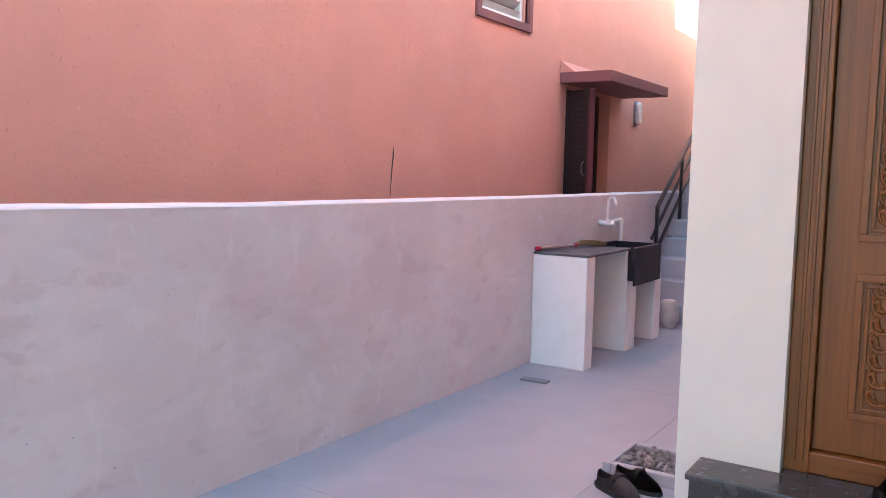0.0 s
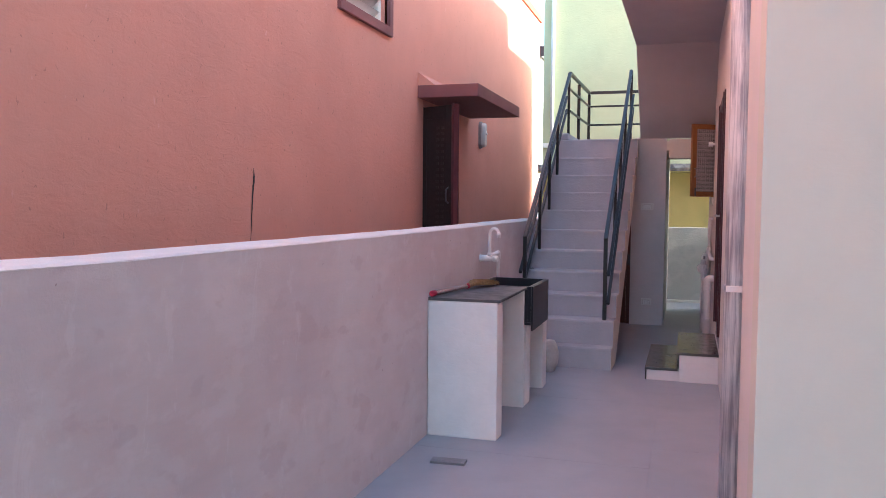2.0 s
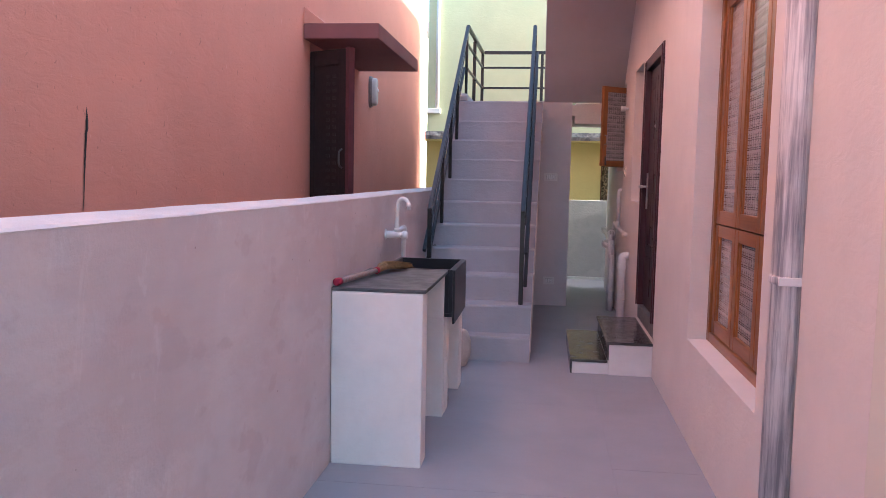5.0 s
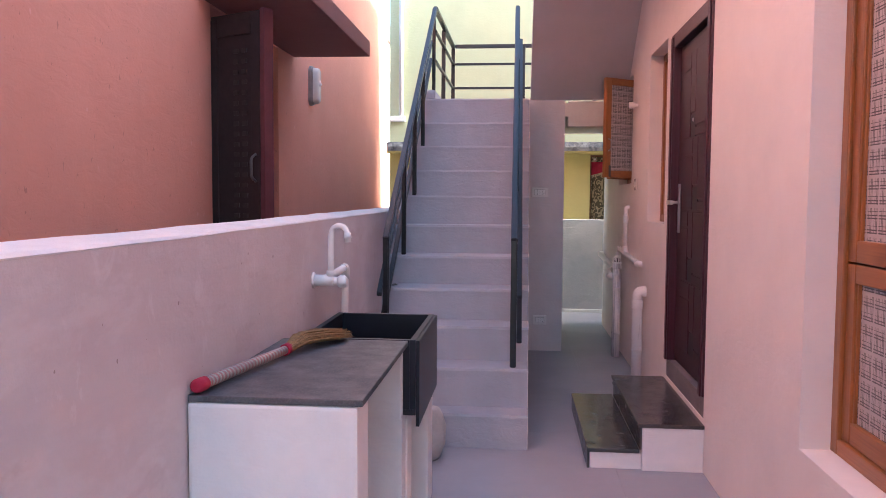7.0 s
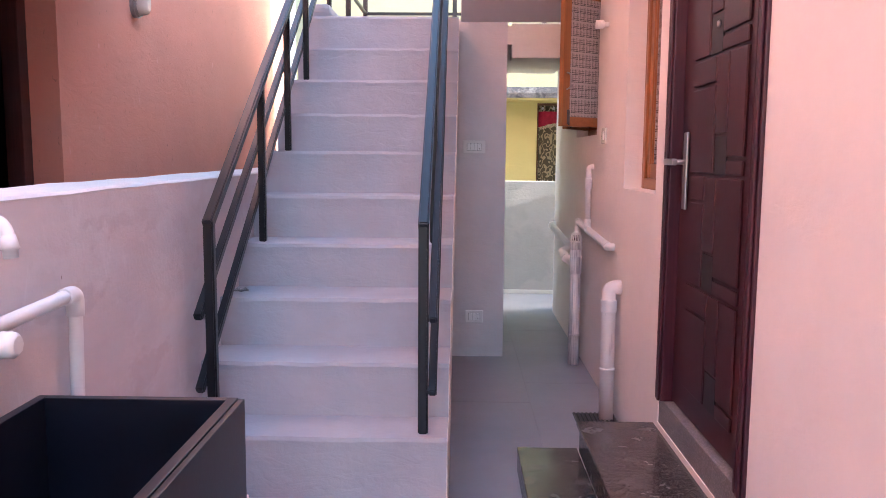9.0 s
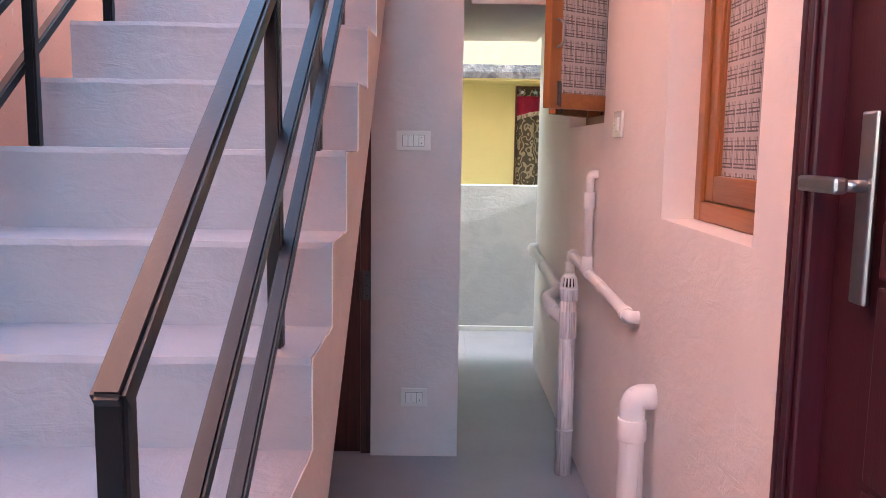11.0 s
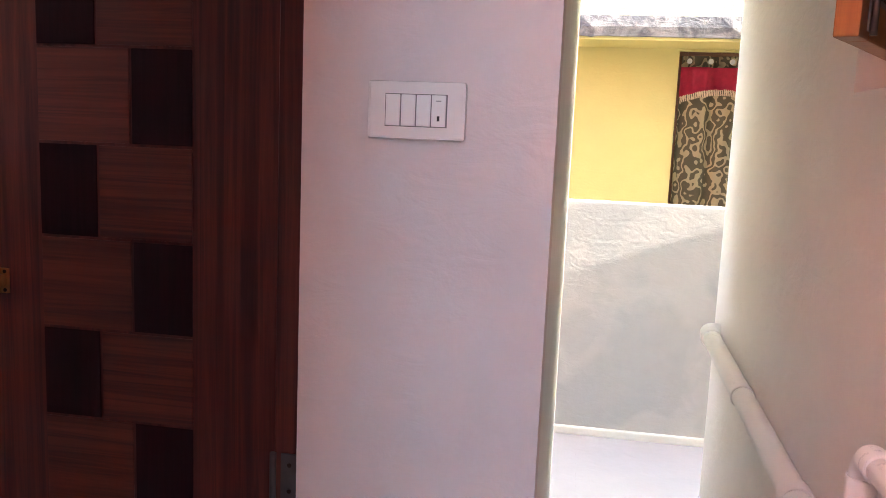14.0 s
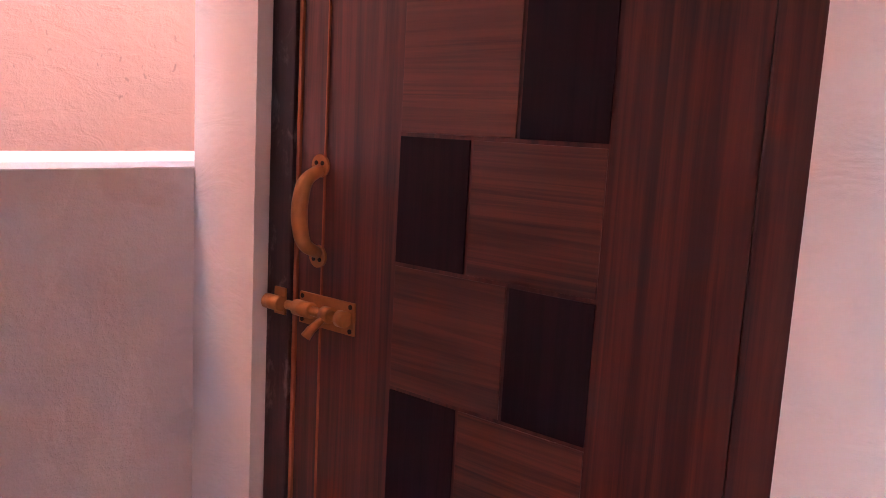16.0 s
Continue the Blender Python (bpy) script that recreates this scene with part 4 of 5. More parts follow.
sweep(bm, [(-2.80, 8.262, 0.829), (-2.785, 8.270, 0.836), (-2.77, 8.268, 0.830), (-2.755, 8.281, 0.835), (-2.742, 8.284, 0.829)], [0.003, 0.008, 0.007, 0.008, 0.003], 5)
solid("foil_scrap", bm, M_GREYSTONE, (-2.77, 8.27, 0.825), "small crumpled grey foil scrap on a stair tread", "litter")

# ---- main door at the front ----
door = thing("door_main", (0, FRONT + 0.1, 0.25), "carved varnished teak main door, closed", "door", kind="structure")
y0 = FRONT + 0.055
for x0, x1, z0, z1, m_ in ((-0.598, -0.50, 0.252, 2.448, M_MAINDOOR), (0.45, 0.548, 0.252, 2.448, M_MAINDOOR), (-0.50, 0.45, 2.35, 2.448, M_MAINDOORX), (-0.50, 0.45, 0.254, 0.345, M_MAINDOORX)):
    part("frame", box(B(), x0, x1, y0, y0 + 0.13, z0, z1, 0.006), m_, door)
for x in (-0.565, -0.535):
    part("frame_bead", box(B(), x, x + 0.014, y0 - 0.008, y0 - 0.0005, 0.30, 2.40, 0.003), M_MAINDOOR, door)
part("leaf", box(B(), -0.497, 0.447, y0 + 0.045, y0 + 0.085, 0.349, 2.346, 0.003), M_MAINDOOR, door)


def ring(bm, x0, x1, z0, z1, w, ya, yb):
    box(bm, x0, x1, ya, yb, z0, z0 + w, 0.004)
    box(bm, x0, x1, ya, yb, z1 - w, z1, 0.004)
    box(bm, x0, x0 + w, ya, yb, z0 + w, z1 - w, 0.004)
    box(bm, x1 - w, x1, ya, yb, z0 + w, z1 - w, 0.004)
    return bm


for z0, z1 in ((0.50, 1.10), (1.23, 2.22)):
    pan = part("panel", ring(B(), -0.375, 0.33, z0, z1, 0.03, y0 + 0.028, y0 + 0.0445), M_MAINDOOR, door)
    part("panel_bead", ring(B(), -0.335, 0.29, z0 + 0.04, z1 - 0.04, 0.016, y0 + 0.034, y0 + 0.0445), M_MAINDOOR, door)
    bm = B()
    n_ = round((z1 - z0 - 0.16) / 0.075)
    for k in range(n_ + 1):
        cz = z0 + 0.08 + (z1 - z0 - 0.16) * k / n_
        for s in (-1, 1):
            stem = [(-0.235 + s * 0.075 * math.sin(u * 2.6), y0 + 0.041, cz + 0.060 * u - 0.025 * math.sin(u * 5)) for u in [j / 10 for j in range(11)]]
            sweep(bm, stem, [0.010 - 0.005 * j / 10 for j in range(11)], 6)
            for q in range(4):
                a = 0.5 + q * 0.7
                c = Vector((-0.235 + s * (0.028 + 0.016 * q), y0 + 0.0405, cz + 0.012 * q))
                tip = c + Vector((s * 0.034 * math.cos(a), -0.001, 0.034 * math.sin(a)))
                sweep(bm, [c, c.lerp(tip, 0.4), c.lerp(tip, 0.75), tip], [0.004, 0.010, 0.008, 0.002], 6)
    for k in range(3):
        sweep(bm, [(-0.235, y0 + 0.0405, z0 + 0.10 + (z1 - z0 - 0.2) * (k + u) / 3) for u in (0.30, 0.42, 0.5, 0.58, 0.70)], [0.003, 0.014, 0.018, 0.014, 0.003], 10)
    part("carving", bm, M_MAINDOOR, door, "carved scrolling leaves")
solid("entrance_step", box(B(), -0.91, 1.2, 2.80, FRONT - 0.001, -0.003, 0.222, 0.003), M_GRANITE, (0, 2.9, 0), "black granite entrance step at the main door", "step", kind="structure")
st = box(B(), -0.925, 1.21, 2.785, FRONT - 0.001, 0.2225, 0.25, 0.006)
solid("entrance_step_top", st, M_GRANITE, (0, 2.9, 0), "polished black granite tread at the main door", "step", kind="structure")
solid("threshold", box(B(), -0.597, 0.547, FRONT - 0.02, FRONT + 0.226, 0.2505, 0.2535), M_GRANITE, (0, 3.1, 0.25), "black granite sill under the main door", "threshold", kind="structure")

# gravel pit at the corner
pit = thing("gravel_pit", (-1.2, 3.4, 0), "low cement kerbed gravel pit under the downpipe", "gravel pit")
for q in ((-1.45, -1.405, 3.20, 3.60), (-1.405, -1.04, 3.555, 3.60), (-1.405, -1.04, 3.20, 3.245)):
    part("kerb", box(B(), *q, -0.003, 0.060, 0.008), M_FLOOR, pit)
bm = B()
rng = random.Random(3)
for i in range(280):
    c = Vector((rng.uniform(-1.39, -1.06), rng.uniform(3.26, 3.54), 0.010 + rng.random() * 0.042))
    r_ = rng.uniform(0.012, 0.030)
    s = bmesh.ops.create_icosphere(bm, subdivisions=1, radius=r_)
    mt = Matrix.Rotation(rng.uniform(0, 6), 4, Vector((rng.random(), rng.random(), rng.random() + 0.1)).normalized()) @ Matrix.Diagonal((1.3, 0.9, 0.75, 1))
    for v in s["verts"]:
        v.co = c + mt @ (v.co * rng.uniform(0.75, 1.2))
gr = part("gravel", bm, M_STONE, pit, "grey brown crushed stones")
tagged(gr, kind="stuff")


# worn closed shoes
def shoe(m):
    s = thing("shoe", (0, 0, 0), "worn dark brown closed leather shoe standing on the floor", "shoe", "shoes by the door")

    def width(u):
        return 0.030 + 0.020 * math.sin(math.pi * min(1, u * 0.95 + 0.05)) ** 0.6 + 0.004 * math.sin(2 * math.pi * (u - 0.35))

    def edge(k):
        pts = [(-0.135 + 0.27 * i / 18, k * width(i / 18) * min(1, (i + 0.8) / 3, (18.8 - i) / 4) ** 0.5) for i in range(19)]
        return pts + [(x, -y) for x, y in reversed(pts)]
    part("sole", prism(B(), edge(1.0), "z", 0.0, 0.020), M_SOLE, s)
    # upper: arched sections from the opening to the toe
    bm = B()
    g = []
    for i in range(13):
        u = 0.46 + 0.54 * i / 12
        x = -0.135 + 0.27 * u * 0.985
        w = 0.95 * width(u) * min(1, (1.06 - u) / 0.22) ** 0.5
        h = 0.022 + 0.062 * (1 - ((u - 0.40) / 0.62) ** 1.6) * 0.95 + 0.012 * (1 - u)
        g.append([bm.verts.new((x, -w * math.cos(math.pi * j / 12), 0.0205 + (h - 0.012) * math.sin(math.pi * j / 12) ** 0.75)) for j in range(13)])
    for p_, q_ in zip(g, g[1:]):
        for j in range(12):
            bm.faces.new((p_[j], p_[j + 1], q_[j + 1], q_[j])).smooth = True
    bm.faces.new(g[-1])
    bmesh.ops.solidify(bm, geom=bm.faces[:], thickness=0.004)
    part("upper", bm, M_LEATHER, s)
    # quarters and heel counter round the opening
    bm = B()
    g = []
    for i in range(25):
        a = -1 + 2 * i / 24
        u = 0.50 * abs(a) ** 1.25
        x = -0.135 + 0.27 * u + 0.004
        y = math.copysign(0.96 * width(u) * min(1, (u * 18 + 0.25) / 3) ** 0.5, a)
        top = 0.078 - 0.020 * math.sin(math.pi * min(1, abs(a) * 1.05)) + 0.012 * abs(a) ** 4
        g.append([bm.verts.new((x + 0.004 * f, y * (1 - 0.16 * f), 0.0205 + (top - 0.0205) * f)) for f in (0, 0.35, 0.7, 1.0)])
    for p_, q_ in zip(g, g[1:]):
        for j in range(3):
            bm.faces.new((p_[j], p_[j + 1], q_[j + 1], q_[j])).smooth = True
    bmesh.ops.solidify(bm, geom=bm.faces[:], thickness=0.005)
    part("heel_counter", bm, M_LEATHER, s)
    part("insole", prism(B(), [(x * 0.92, y * 0.86) for x, y in edge(1.0)], "z", 0.0205, 0.026), M_SOLE, s)
    bm = B()
    for i in range(11):
        a = math.pi * (0.16 + 0.68 * i / 10)
        box(bm, -0.002, 0.020, -0.046 * math.cos(a) - 0.006, -0.046 * math.cos(a) + 0.006, 0.014 + 0.075 * math.sin(a) ** 0.75, 0.020 + 0.075 * math.sin(a) ** 0.75, 0.001)
    part("strap", bm, M_SOLE, s)
    s.matrix_world = m
    return s


first = shoe(pose(-1.292, 3.005, -0.001, 0, 0, -24))
copy_thing(first, pose(-1.238, 3.125, -0.001, 0, 0, -18))
third = copy_thing(first, pose(-0.17, 2.96, 0.2505, 0, 0, 60))
third["label"] = "dark leather shoe resting on the black granite step"

# ---- side windows ----


def sash(name_parent, xa, xb, ya, yb, za, zb, st_=0.062):
    """A glazed teak sash in a plane of the side wall."""
    for p in (ya, yb - st_):
        part("sash_stile", box(B(), xa, xb, p, p + st_, za, zb, 0.004), M_TEAK, name_parent)
    part("sash_rail", box(B(), xa + 0.001, xb - 0.001, ya + st_, yb - st_, za, za + st_ * 1.15, 0.004), M_TEAKH, name_parent)
    part("sash_rail", box(B(), xa + 0.001, xb - 0.001, ya + st_, yb - st_, zb - st_, zb, 0.004), M_TEAKH, name_parent)
    for p in (ya + st_, yb - st_ - 0.012):
        part("bead", box(B(), xa + 0.008, xb - 0.008, p, p + 0.012, za + st_ * 1.15, zb - st_, 0.003), M_TEAK, name_parent)
    part("pane", box(B(), (xa + xb) / 2 - 0.002, (xa + xb) / 2 + 0.002, ya + st_ - 0.004, yb - st_ + 0.004, za + st_, zb - st_ + 0.004), M_PLAID, name_parent, "obscure glass with a plaid print")


def frame_of(w, xa, xb, t_=0.055):
    o = thing("window", (HW, (w[0] + w[1]) / 2, w[2]), "varnished teak window with plaid obscure glass", "window", kind="structure")
    part("frame", box(box(B(), xa, xb, w[0] + 0.001, w[0] + t_, w[2] + 0.001, w[3] - 0.001, 0.005), xa, xb, w[1] - t_, w[1] - 0.001, w[2] + 0.001, w[3] - 0.001, 0.005), M_TEAK, o)
    part("frame_rail", box(box(B(), xa + 0.001, xb, w[0] + t_, w[1] - t_, w[2] + 0.001, w[2] + t_, 0.005), xa + 0.001, xb, w[0] + t_, w[1] - t_, w[3] - t_, w[3] - 0.001, 0.005), M_TEAKH, o)
    return o


w = frame_of(W1, -0.885, -0.80)
w.name = "window_1"
ys = [W1[0] + 0.055, W1[0] + 0.505, W1[0] + 0.955, W1[1] - 0.055]
for a, b in zip(ys, ys[1:]):
    sash(w, -0.872, -0.832, a + 0.002, b - 0.002, W1[2] + 0.057, 1.197)
    sash(w, -0.872, -0.832, a + 0.002, b - 0.002, 1.203, W1[3] - 0.057)
w = frame_of(W2, -0.895, -0.82)
w.name = "window_2"
sash(w, -0.883, -0.845, W2[0] + 0.057, W2[1] - 0.057, W2[2] + 0.057, W2[3] - 0.057)
w = frame_of(W3, -0.905, -0.82, 0.05)
w.name = "window_3"
w["label"] = "small teak window with its two shutters standing open"
# open shutters
SH_NEAR, SH_FAR = (-1.240, 9.85), (-1.131, 10.47)


def shutter(hinge, free, z0, z1):
    """A glazed leaf from its hinge to its free edge, both (x, y)."""
    h2, f2 = Vector((*hinge, 0)), Vector((*free, 0))
    d2 = (h2 - f2).normalized()
    turn = Matrix.Translation(h2) @ Matrix.Rotation(math.atan2(d2.y, d2.x), 4, "Z")
    x0, x1, y = -(h2 - f2).length, 0.0, 0.0
    s = thing("window_shutter", (0, 0, 0), "open teak shutter with plaid obscure glass", "shutter", "shutters of the small window")
    f = 0.058
    for xa in (x0, x1 - f):
        part("stile", box(B(), xa, xa + f, y - 0.018, y + 0.018, z0, z1, 0.004), M_TEAK, s)
    for za in (z0, z1 - f):
        part("rail", box(B(), x0 + f, x1 - f, y - 0.017, y + 0.017, za, za + f, 0.004), M_TEAKX, s)
    part("pane", box(B(), x0 + f - 0.004, x1 - f + 0.004, y - 0.002, y + 0.002, z0 + f - 0.004, z1 - f + 0.004), M_PLAID, s, "obscure glass with a plaid print")
    for z in (z0 + 0.10, z1 - 0.14):
        bm = B()
        sweep(bm, [(x1 + 0.006, y - 0.022, z), (x1 + 0.006, y - 0.022, z + 0.07)], 0.006, 10)
        box(bm, x1 - 0.05, x1 + 0.006, y - 0.0215, y - 0.0185, z, z + 0.07)
        part("hinge", bm, M_GREYMETAL, s)
    bm = B()
    sweep(bm, rounded([(x0 + 0.03, y - 0.018, z0 + 0.22), (x0 + 0.03, y - 0.05, z0 + 0.23), (x0 + 0.03, y - 0.05, z0 + 0.31), (x0 + 0.03, y - 0.018, z0 + 0.32)], 0.02), 0.005, 8)
    part("handle", bm, M_GREYMETAL, s)
    bm = box(B(), x0 + 0.036, x0 + 0.056, y - 0.0215, y - 0.0185, z0 + 0.012, z0 + 0.10, 0.001)
    sweep(bm, [(x0 + 0.046, y - 0.026, z0 + 0.006), (x0 + 0.046, y - 0.026, z0 + 0.092)], 0.0055, 10)
    part("bolt", bm, M_STEELGREY, s, "dark steel tower bolt")
    s.matrix_world = turn


shutter((-0.925, 10.085), SH_NEAR, 1.585, 2.41)
shutter((-0.925, 10.825), SH_FAR, 1.590, 2.41)
bm = B()
for y in (10.20, 10.33, 10.46, 10.59, 10.72):
    sweep(bm, [(-0.86, y, 1.58), (-0.86, y, 2.42)], 0.006, 8)
part("bars", bm, M_IRON, w, "black window bars")

# ---- steel side door ----
sd = thing("door_side", (HW, 7.8, 0.27), "dark maroon laminated steel side door, closed", "door", kind="structure")
da, db, dz0, dz1 = D1[0], D1[1], D1[2], D1[3]
for y0_, y1_, lo, hi in ((da + 0.001, da + 0.085, 0.385, dz1 - 0.001), (db - 0.085, db - 0.001, 0.385, dz1 - 0.001)):
    part("frame", box(B(), HW - 0.012, HW + 0.10, y0_, y1_, lo, hi, 0.006), M_STEELFRAME, sd)
    part("frame_ridge", box(B(), HW - 0.022, HW - 0.0125, y0_ + 0.012, y0_ + 0.035, lo, hi - 0.02, 0.003), M_STEELFRAME, sd)
    part("frame_ridge", box(B(), HW - 0.019, HW - 0.0125, y0_ + 0.048, y0_ + 0.066, lo, hi - 0.02, 0.003), M_STEELFRAME, sd)
part("frame_head", box(B(), HW - 0.011, HW + 0.10, da + 0.085, db - 0.085, dz1 - 0.085, dz1 - 0.001, 0.006), M_STEELFRAME, sd)
lx = HW + 0.035
part("leaf", box(B(), lx, lx + 0.05, da + 0.088, db - 0.088, 0.395, dz1 - 0.088, 0.003), M_STEELDOOR, sd)
fw = db - da - 0.176
u = lambda s: db - 0.088 - fw * s
rows_ = [(0.50, 0.92), (0.92, 1.34), (1.34, 1.76), (1.76, 2.26)]
for i, (za, zb) in enumerate(rows_):
    cut = 0.46 if i % 2 else 0.56
    for s0, s1, q0, q1, mm in ((0.17, cut - 0.075, za, zb - 0.10, M_STEELDOOR), (0.17, cut - 0.075, zb - 0.10, zb, M_STEELDOORH), (cut + 0.075, 0.83, za + 0.06, zb, M_STEELDOOR), (cut + 0.075, 0.83, za, za + 0.06, M_STEELDOORH), (cut - 0.075, cut + 0.075, za + 0.14, zb, M_STEELDOORH)):
        g = 0.006
        part("panel", box(B(), lx - 0.010, lx - 0.0003, u(s1) + g, u(s0) - g, q0 + g, q1 - g, 0.005), mm, sd)
    part("inset", box(B(), lx - 0.006, lx - 0.0003, u(cut + 0.075) + 0.004, u(cut - 0.075) - 0.004, za + 0.004, za + 0.136, 0.002), M_STEELINSET, sd)
hd = part("handle_plate", box(B(), lx - 0.022, lx - 0.0105, u(0.135) - 0.020, u(0.135) + 0.024, 1.20, 1.50, 0.005), M_CHROME, sd, "brushed steel handle plate")
bm = B()
sweep(bm, [(lx - 0.020, u(0.135), 1.385), (lx - 0.06, u(0.135), 1.385)], 0.010, 12)
box(bm, lx - 0.075, lx - 0.052, u(0.135) - 0.012, u(0.135) + 0.115, 1.372, 1.398, 0.006)
part("lever", bm, M_CHROME, hd, "brushed steel lever")
bm = B()
sweep(bm, [(lx - 0.012, u(0.5), 1.86), (lx - 0.018, u(0.5), 1.86)], [0.014, 0.010], 14)
part("peephole", bm, M_CHROME, sd)
part("sill", box(B(), HW + 0.004, HW + 0.12, da + 0.002, db - 0.002, 0.2475, 0.383, 0.004), M_GREYSTONE, sd, "grey stone sill under the door")

# granite steps to the side door
ss = thing("side_steps", (-1.28, 7.8, 0), "two steps with polished black granite treads at the side door", "steps", kind="structure")
part("lower_base", box(B(), -1.565, -1.30, 7.235, 8.40, -0.003, 0.085, 0.005), M_COUNTER, ss)
part("upper_base", box(B(), -1.30, HW - 0.002, 7.215, 8.35, -0.003, 0.226, 0.005), M_COUNTER, ss)
part("lower_tread", box(B(), -1.580, -1.3115, 7.225, 8.41, 0.0855, 0.106, 0.004), M_GRANITE, ss)
part("upper_tread", box(B(), -1.325, HW - 0.002, 7.205, 8.36, 0.2265, 0.247, 0.004), M_GRANITE, ss)
part("lower_riser", box(B(), -1.578, -1.566, 7.232, 8.40, -0.003, 0.085, 0.001), M_GRANITE, ss)
part("upper_riser", box(B(), -1.311, -1.3005, 7.222, 8.35, 0.1065, 0.226, 0.001), M_GRANITE, ss)

# ---- pipes on the house wall ----


def pipe_thing(name, origin, label, runs, fittings=(), mat=None):
    p = thing(name, origin, label, "pipe")
    for pts, r, rad in runs:
        part("tube", sweep(B(), rounded(pts, rad, 6) if len(pts) > 2 else pts, r, 18), mat or M_PIPE, p)
    for a, b, r in fittings:
        a, b = Vector(a), Vector(b)
        e = (b - a).normalized() * 0.004
        part("socket", sweep(B(), [a, a + e, b - e, b], [r * 0.95, r, r, r * 0.95], 18), mat or M_PIPE, p)
    return p


ax = -1.017
pipe_thing("waste_pipe", (ax, 9.9, 0.9), "white painted waste pipe along the house wall",
           [([(HW + 0.01, 9.36, 0.905), (ax, 9.36, 0.905), (ax, 10.53, 0.955), (ax, 10.53, 0.80), (ax + 0.005, 10.53, -0.003)], 0.021, 0.05),
            ([(ax, 10.11, 0.945), (ax, 10.11, 1.335), (HW + 0.01, 10.11, 1.335)], 0.0185, 0.028)],
           [((ax, 9.385, 0.906), (ax, 9.44, 0.908), 0.0255), ((ax, 10.05, 0.935), (ax, 10.13, 0.939), 0.0255), ((ax, 10.11, 0.945), (ax, 10.11, 1.0), 0.0235),
            ((ax, 10.11, 1.195), (ax, 10.11, 1.265), 0.0235), ((ax, 9.80, 0.923), (ax, 9.812, 0.9235), 0.0235), ((ax, 10.46, 0.952), (ax, 10.505, 0.954), 0.0255), ((ax, 10.53, 0.86), (ax, 10.53, 0.915), 0.0245)])
vp = pipe_thing("vent_pipe", (-1.062, 10.27, 0), "white painted floor trap pipe with a slotted vent cowl",
                [([(-1.062, 10.27, -0.003), (-1.062, 10.27, 0.80)], 0.037, 0.02)],
                [((-1.062, 10.27, 0.20), (-1.062, 10.27, 0.212), 0.041), ((-1.062, 10.27, 0.62), (-1.062, 10.27, 0.74), 0.040), ((-1.062, 10.27, 0.785), (-1.062, 10.27, 0.835), 0.041)], M_TRAPPIPE)
bm = B()
sweep(bm, [(-1.062, 10.27, z) for z in (0.835, 0.838, 0.846)], [0.041, 0.041, 0.038], 18)
sweep(bm, [(-1.062, 10.27, z) for z in (0.884, 0.897, 0.903)], [0.030, 0.026, 0.018], 18)
cowl = part("cowl", bm, M_PVC, vp, "slotted white plastic vent cowl")
for k in range(14):
    a = 2 * math.pi * k / 14
    part("slat", square_tube(B(), (-1.062 + 0.037 * math.cos(a), 10.27 + 0.037 * math.sin(a), 0.842), (-1.062 + 0.029 * math.cos(a), 10.27 + 0.029 * math.sin(a), 0.888), 0.007), M_PVC, cowl)
# dark core stands for the shade between the slats
part("cowl_shade", sweep(B(), [(-1.062, 10.27, 0.84), (-1.062, 10.27, 0.886)], [0.028, 0.022], 14), M_DARK, vp)
pipe_thing("drain_branch", (-1.03, 11.3, 0.75), "white painted drain branch sloping along the wall",
           [([(HW + 0.01, 12.02, 0.80), (-1.025, 12.02, 0.80), (-1.025, 10.80, 0.735), (-1.115, 10.62, 0.725), (-1.105, 10.40, 0.705), (-1.07, 10.29, 0.69)], 0.029, 0.05)],
           [((-1.025, 11.965, 0.797), (-1.025, 11.92, 0.795), 0.034), ((-1.025, 11.40, 0.767), (-1.025, 11.388, 0.7663), 0.033), ((-1.025, 10.86, 0.738), (-1.025, 10.81, 0.7355), 0.034), ((-1.11, 10.51, 0.716), (-1.105, 10.41, 0.706), 0.034)])
pipe_thing("floor_waste_pipe", (-1.05, 9.12, 0), "white painted waste pipe dropping to the floor grate",
           [([(HW + 0.01, 9.14, 0.715), (-1.05, 9.14, 0.715), (-1.05, 9.12, -0.003)], 0.038, 0.055)],
           [((-1.05, 9.135, 0.585), (-1.05, 9.137, 0.65), 0.043), ((-1.05, 9.125, 0.27), (-1.05, 9.125, 0.285), 0.042)])
dp = pipe_thing("downpipe", (-1.048, 3.87, 0), "rain downpipe with smeared grey and white paint at the corner",
                [([(-1.050, 3.87, 0.02), (-1.050, 3.87, 3.215)], 0.055, 0.02)],
                [((-1.050, 3.87, 1.115), (-1.050, 3.87, 1.14), 0.060), ((-1.050, 3.87, 2.35), (-1.050, 3.87, 2.375), 0.060)], M_DOWNPIPE)
part("clamp_ear", box(B(), -1.10, -0.99, 3.80, 3.812, 1.115, 1.14, 0.002), M_PIPE, dp)
pipe_thing("overflow_stub", (-1.0, 9.75, 2.17), "short white overflow pipe stub in the wall", [([(HW + 0.01, 9.72, 2.165), (HW - 0.05, 9.72, 2.165)], 0.014, 0.02)], [((HW - 0.03, 9.72, 2.165), (HW - 0.075, 9.72, 2.165), 0.026)], M_PVC)
gr_ = thing("floor_grate", (-1.12, 9.13, 0), "dark steel floor drain grate", "drain grate")
# flat dark sheet gives the drain its shaded depth under the bars
part("sump_shade", box(B(), -1.215, -1.00, 9.045, 9.215, -0.0035, 0.0005), M_DARK, gr_)
for k in range(10):
    x = -1.212 + k * 0.0225
    part("bar", box(B(), x, x + 0.011, 9.05, 9.21, 0.001, 0.008, 0.001), M_STEELGREY, gr_)

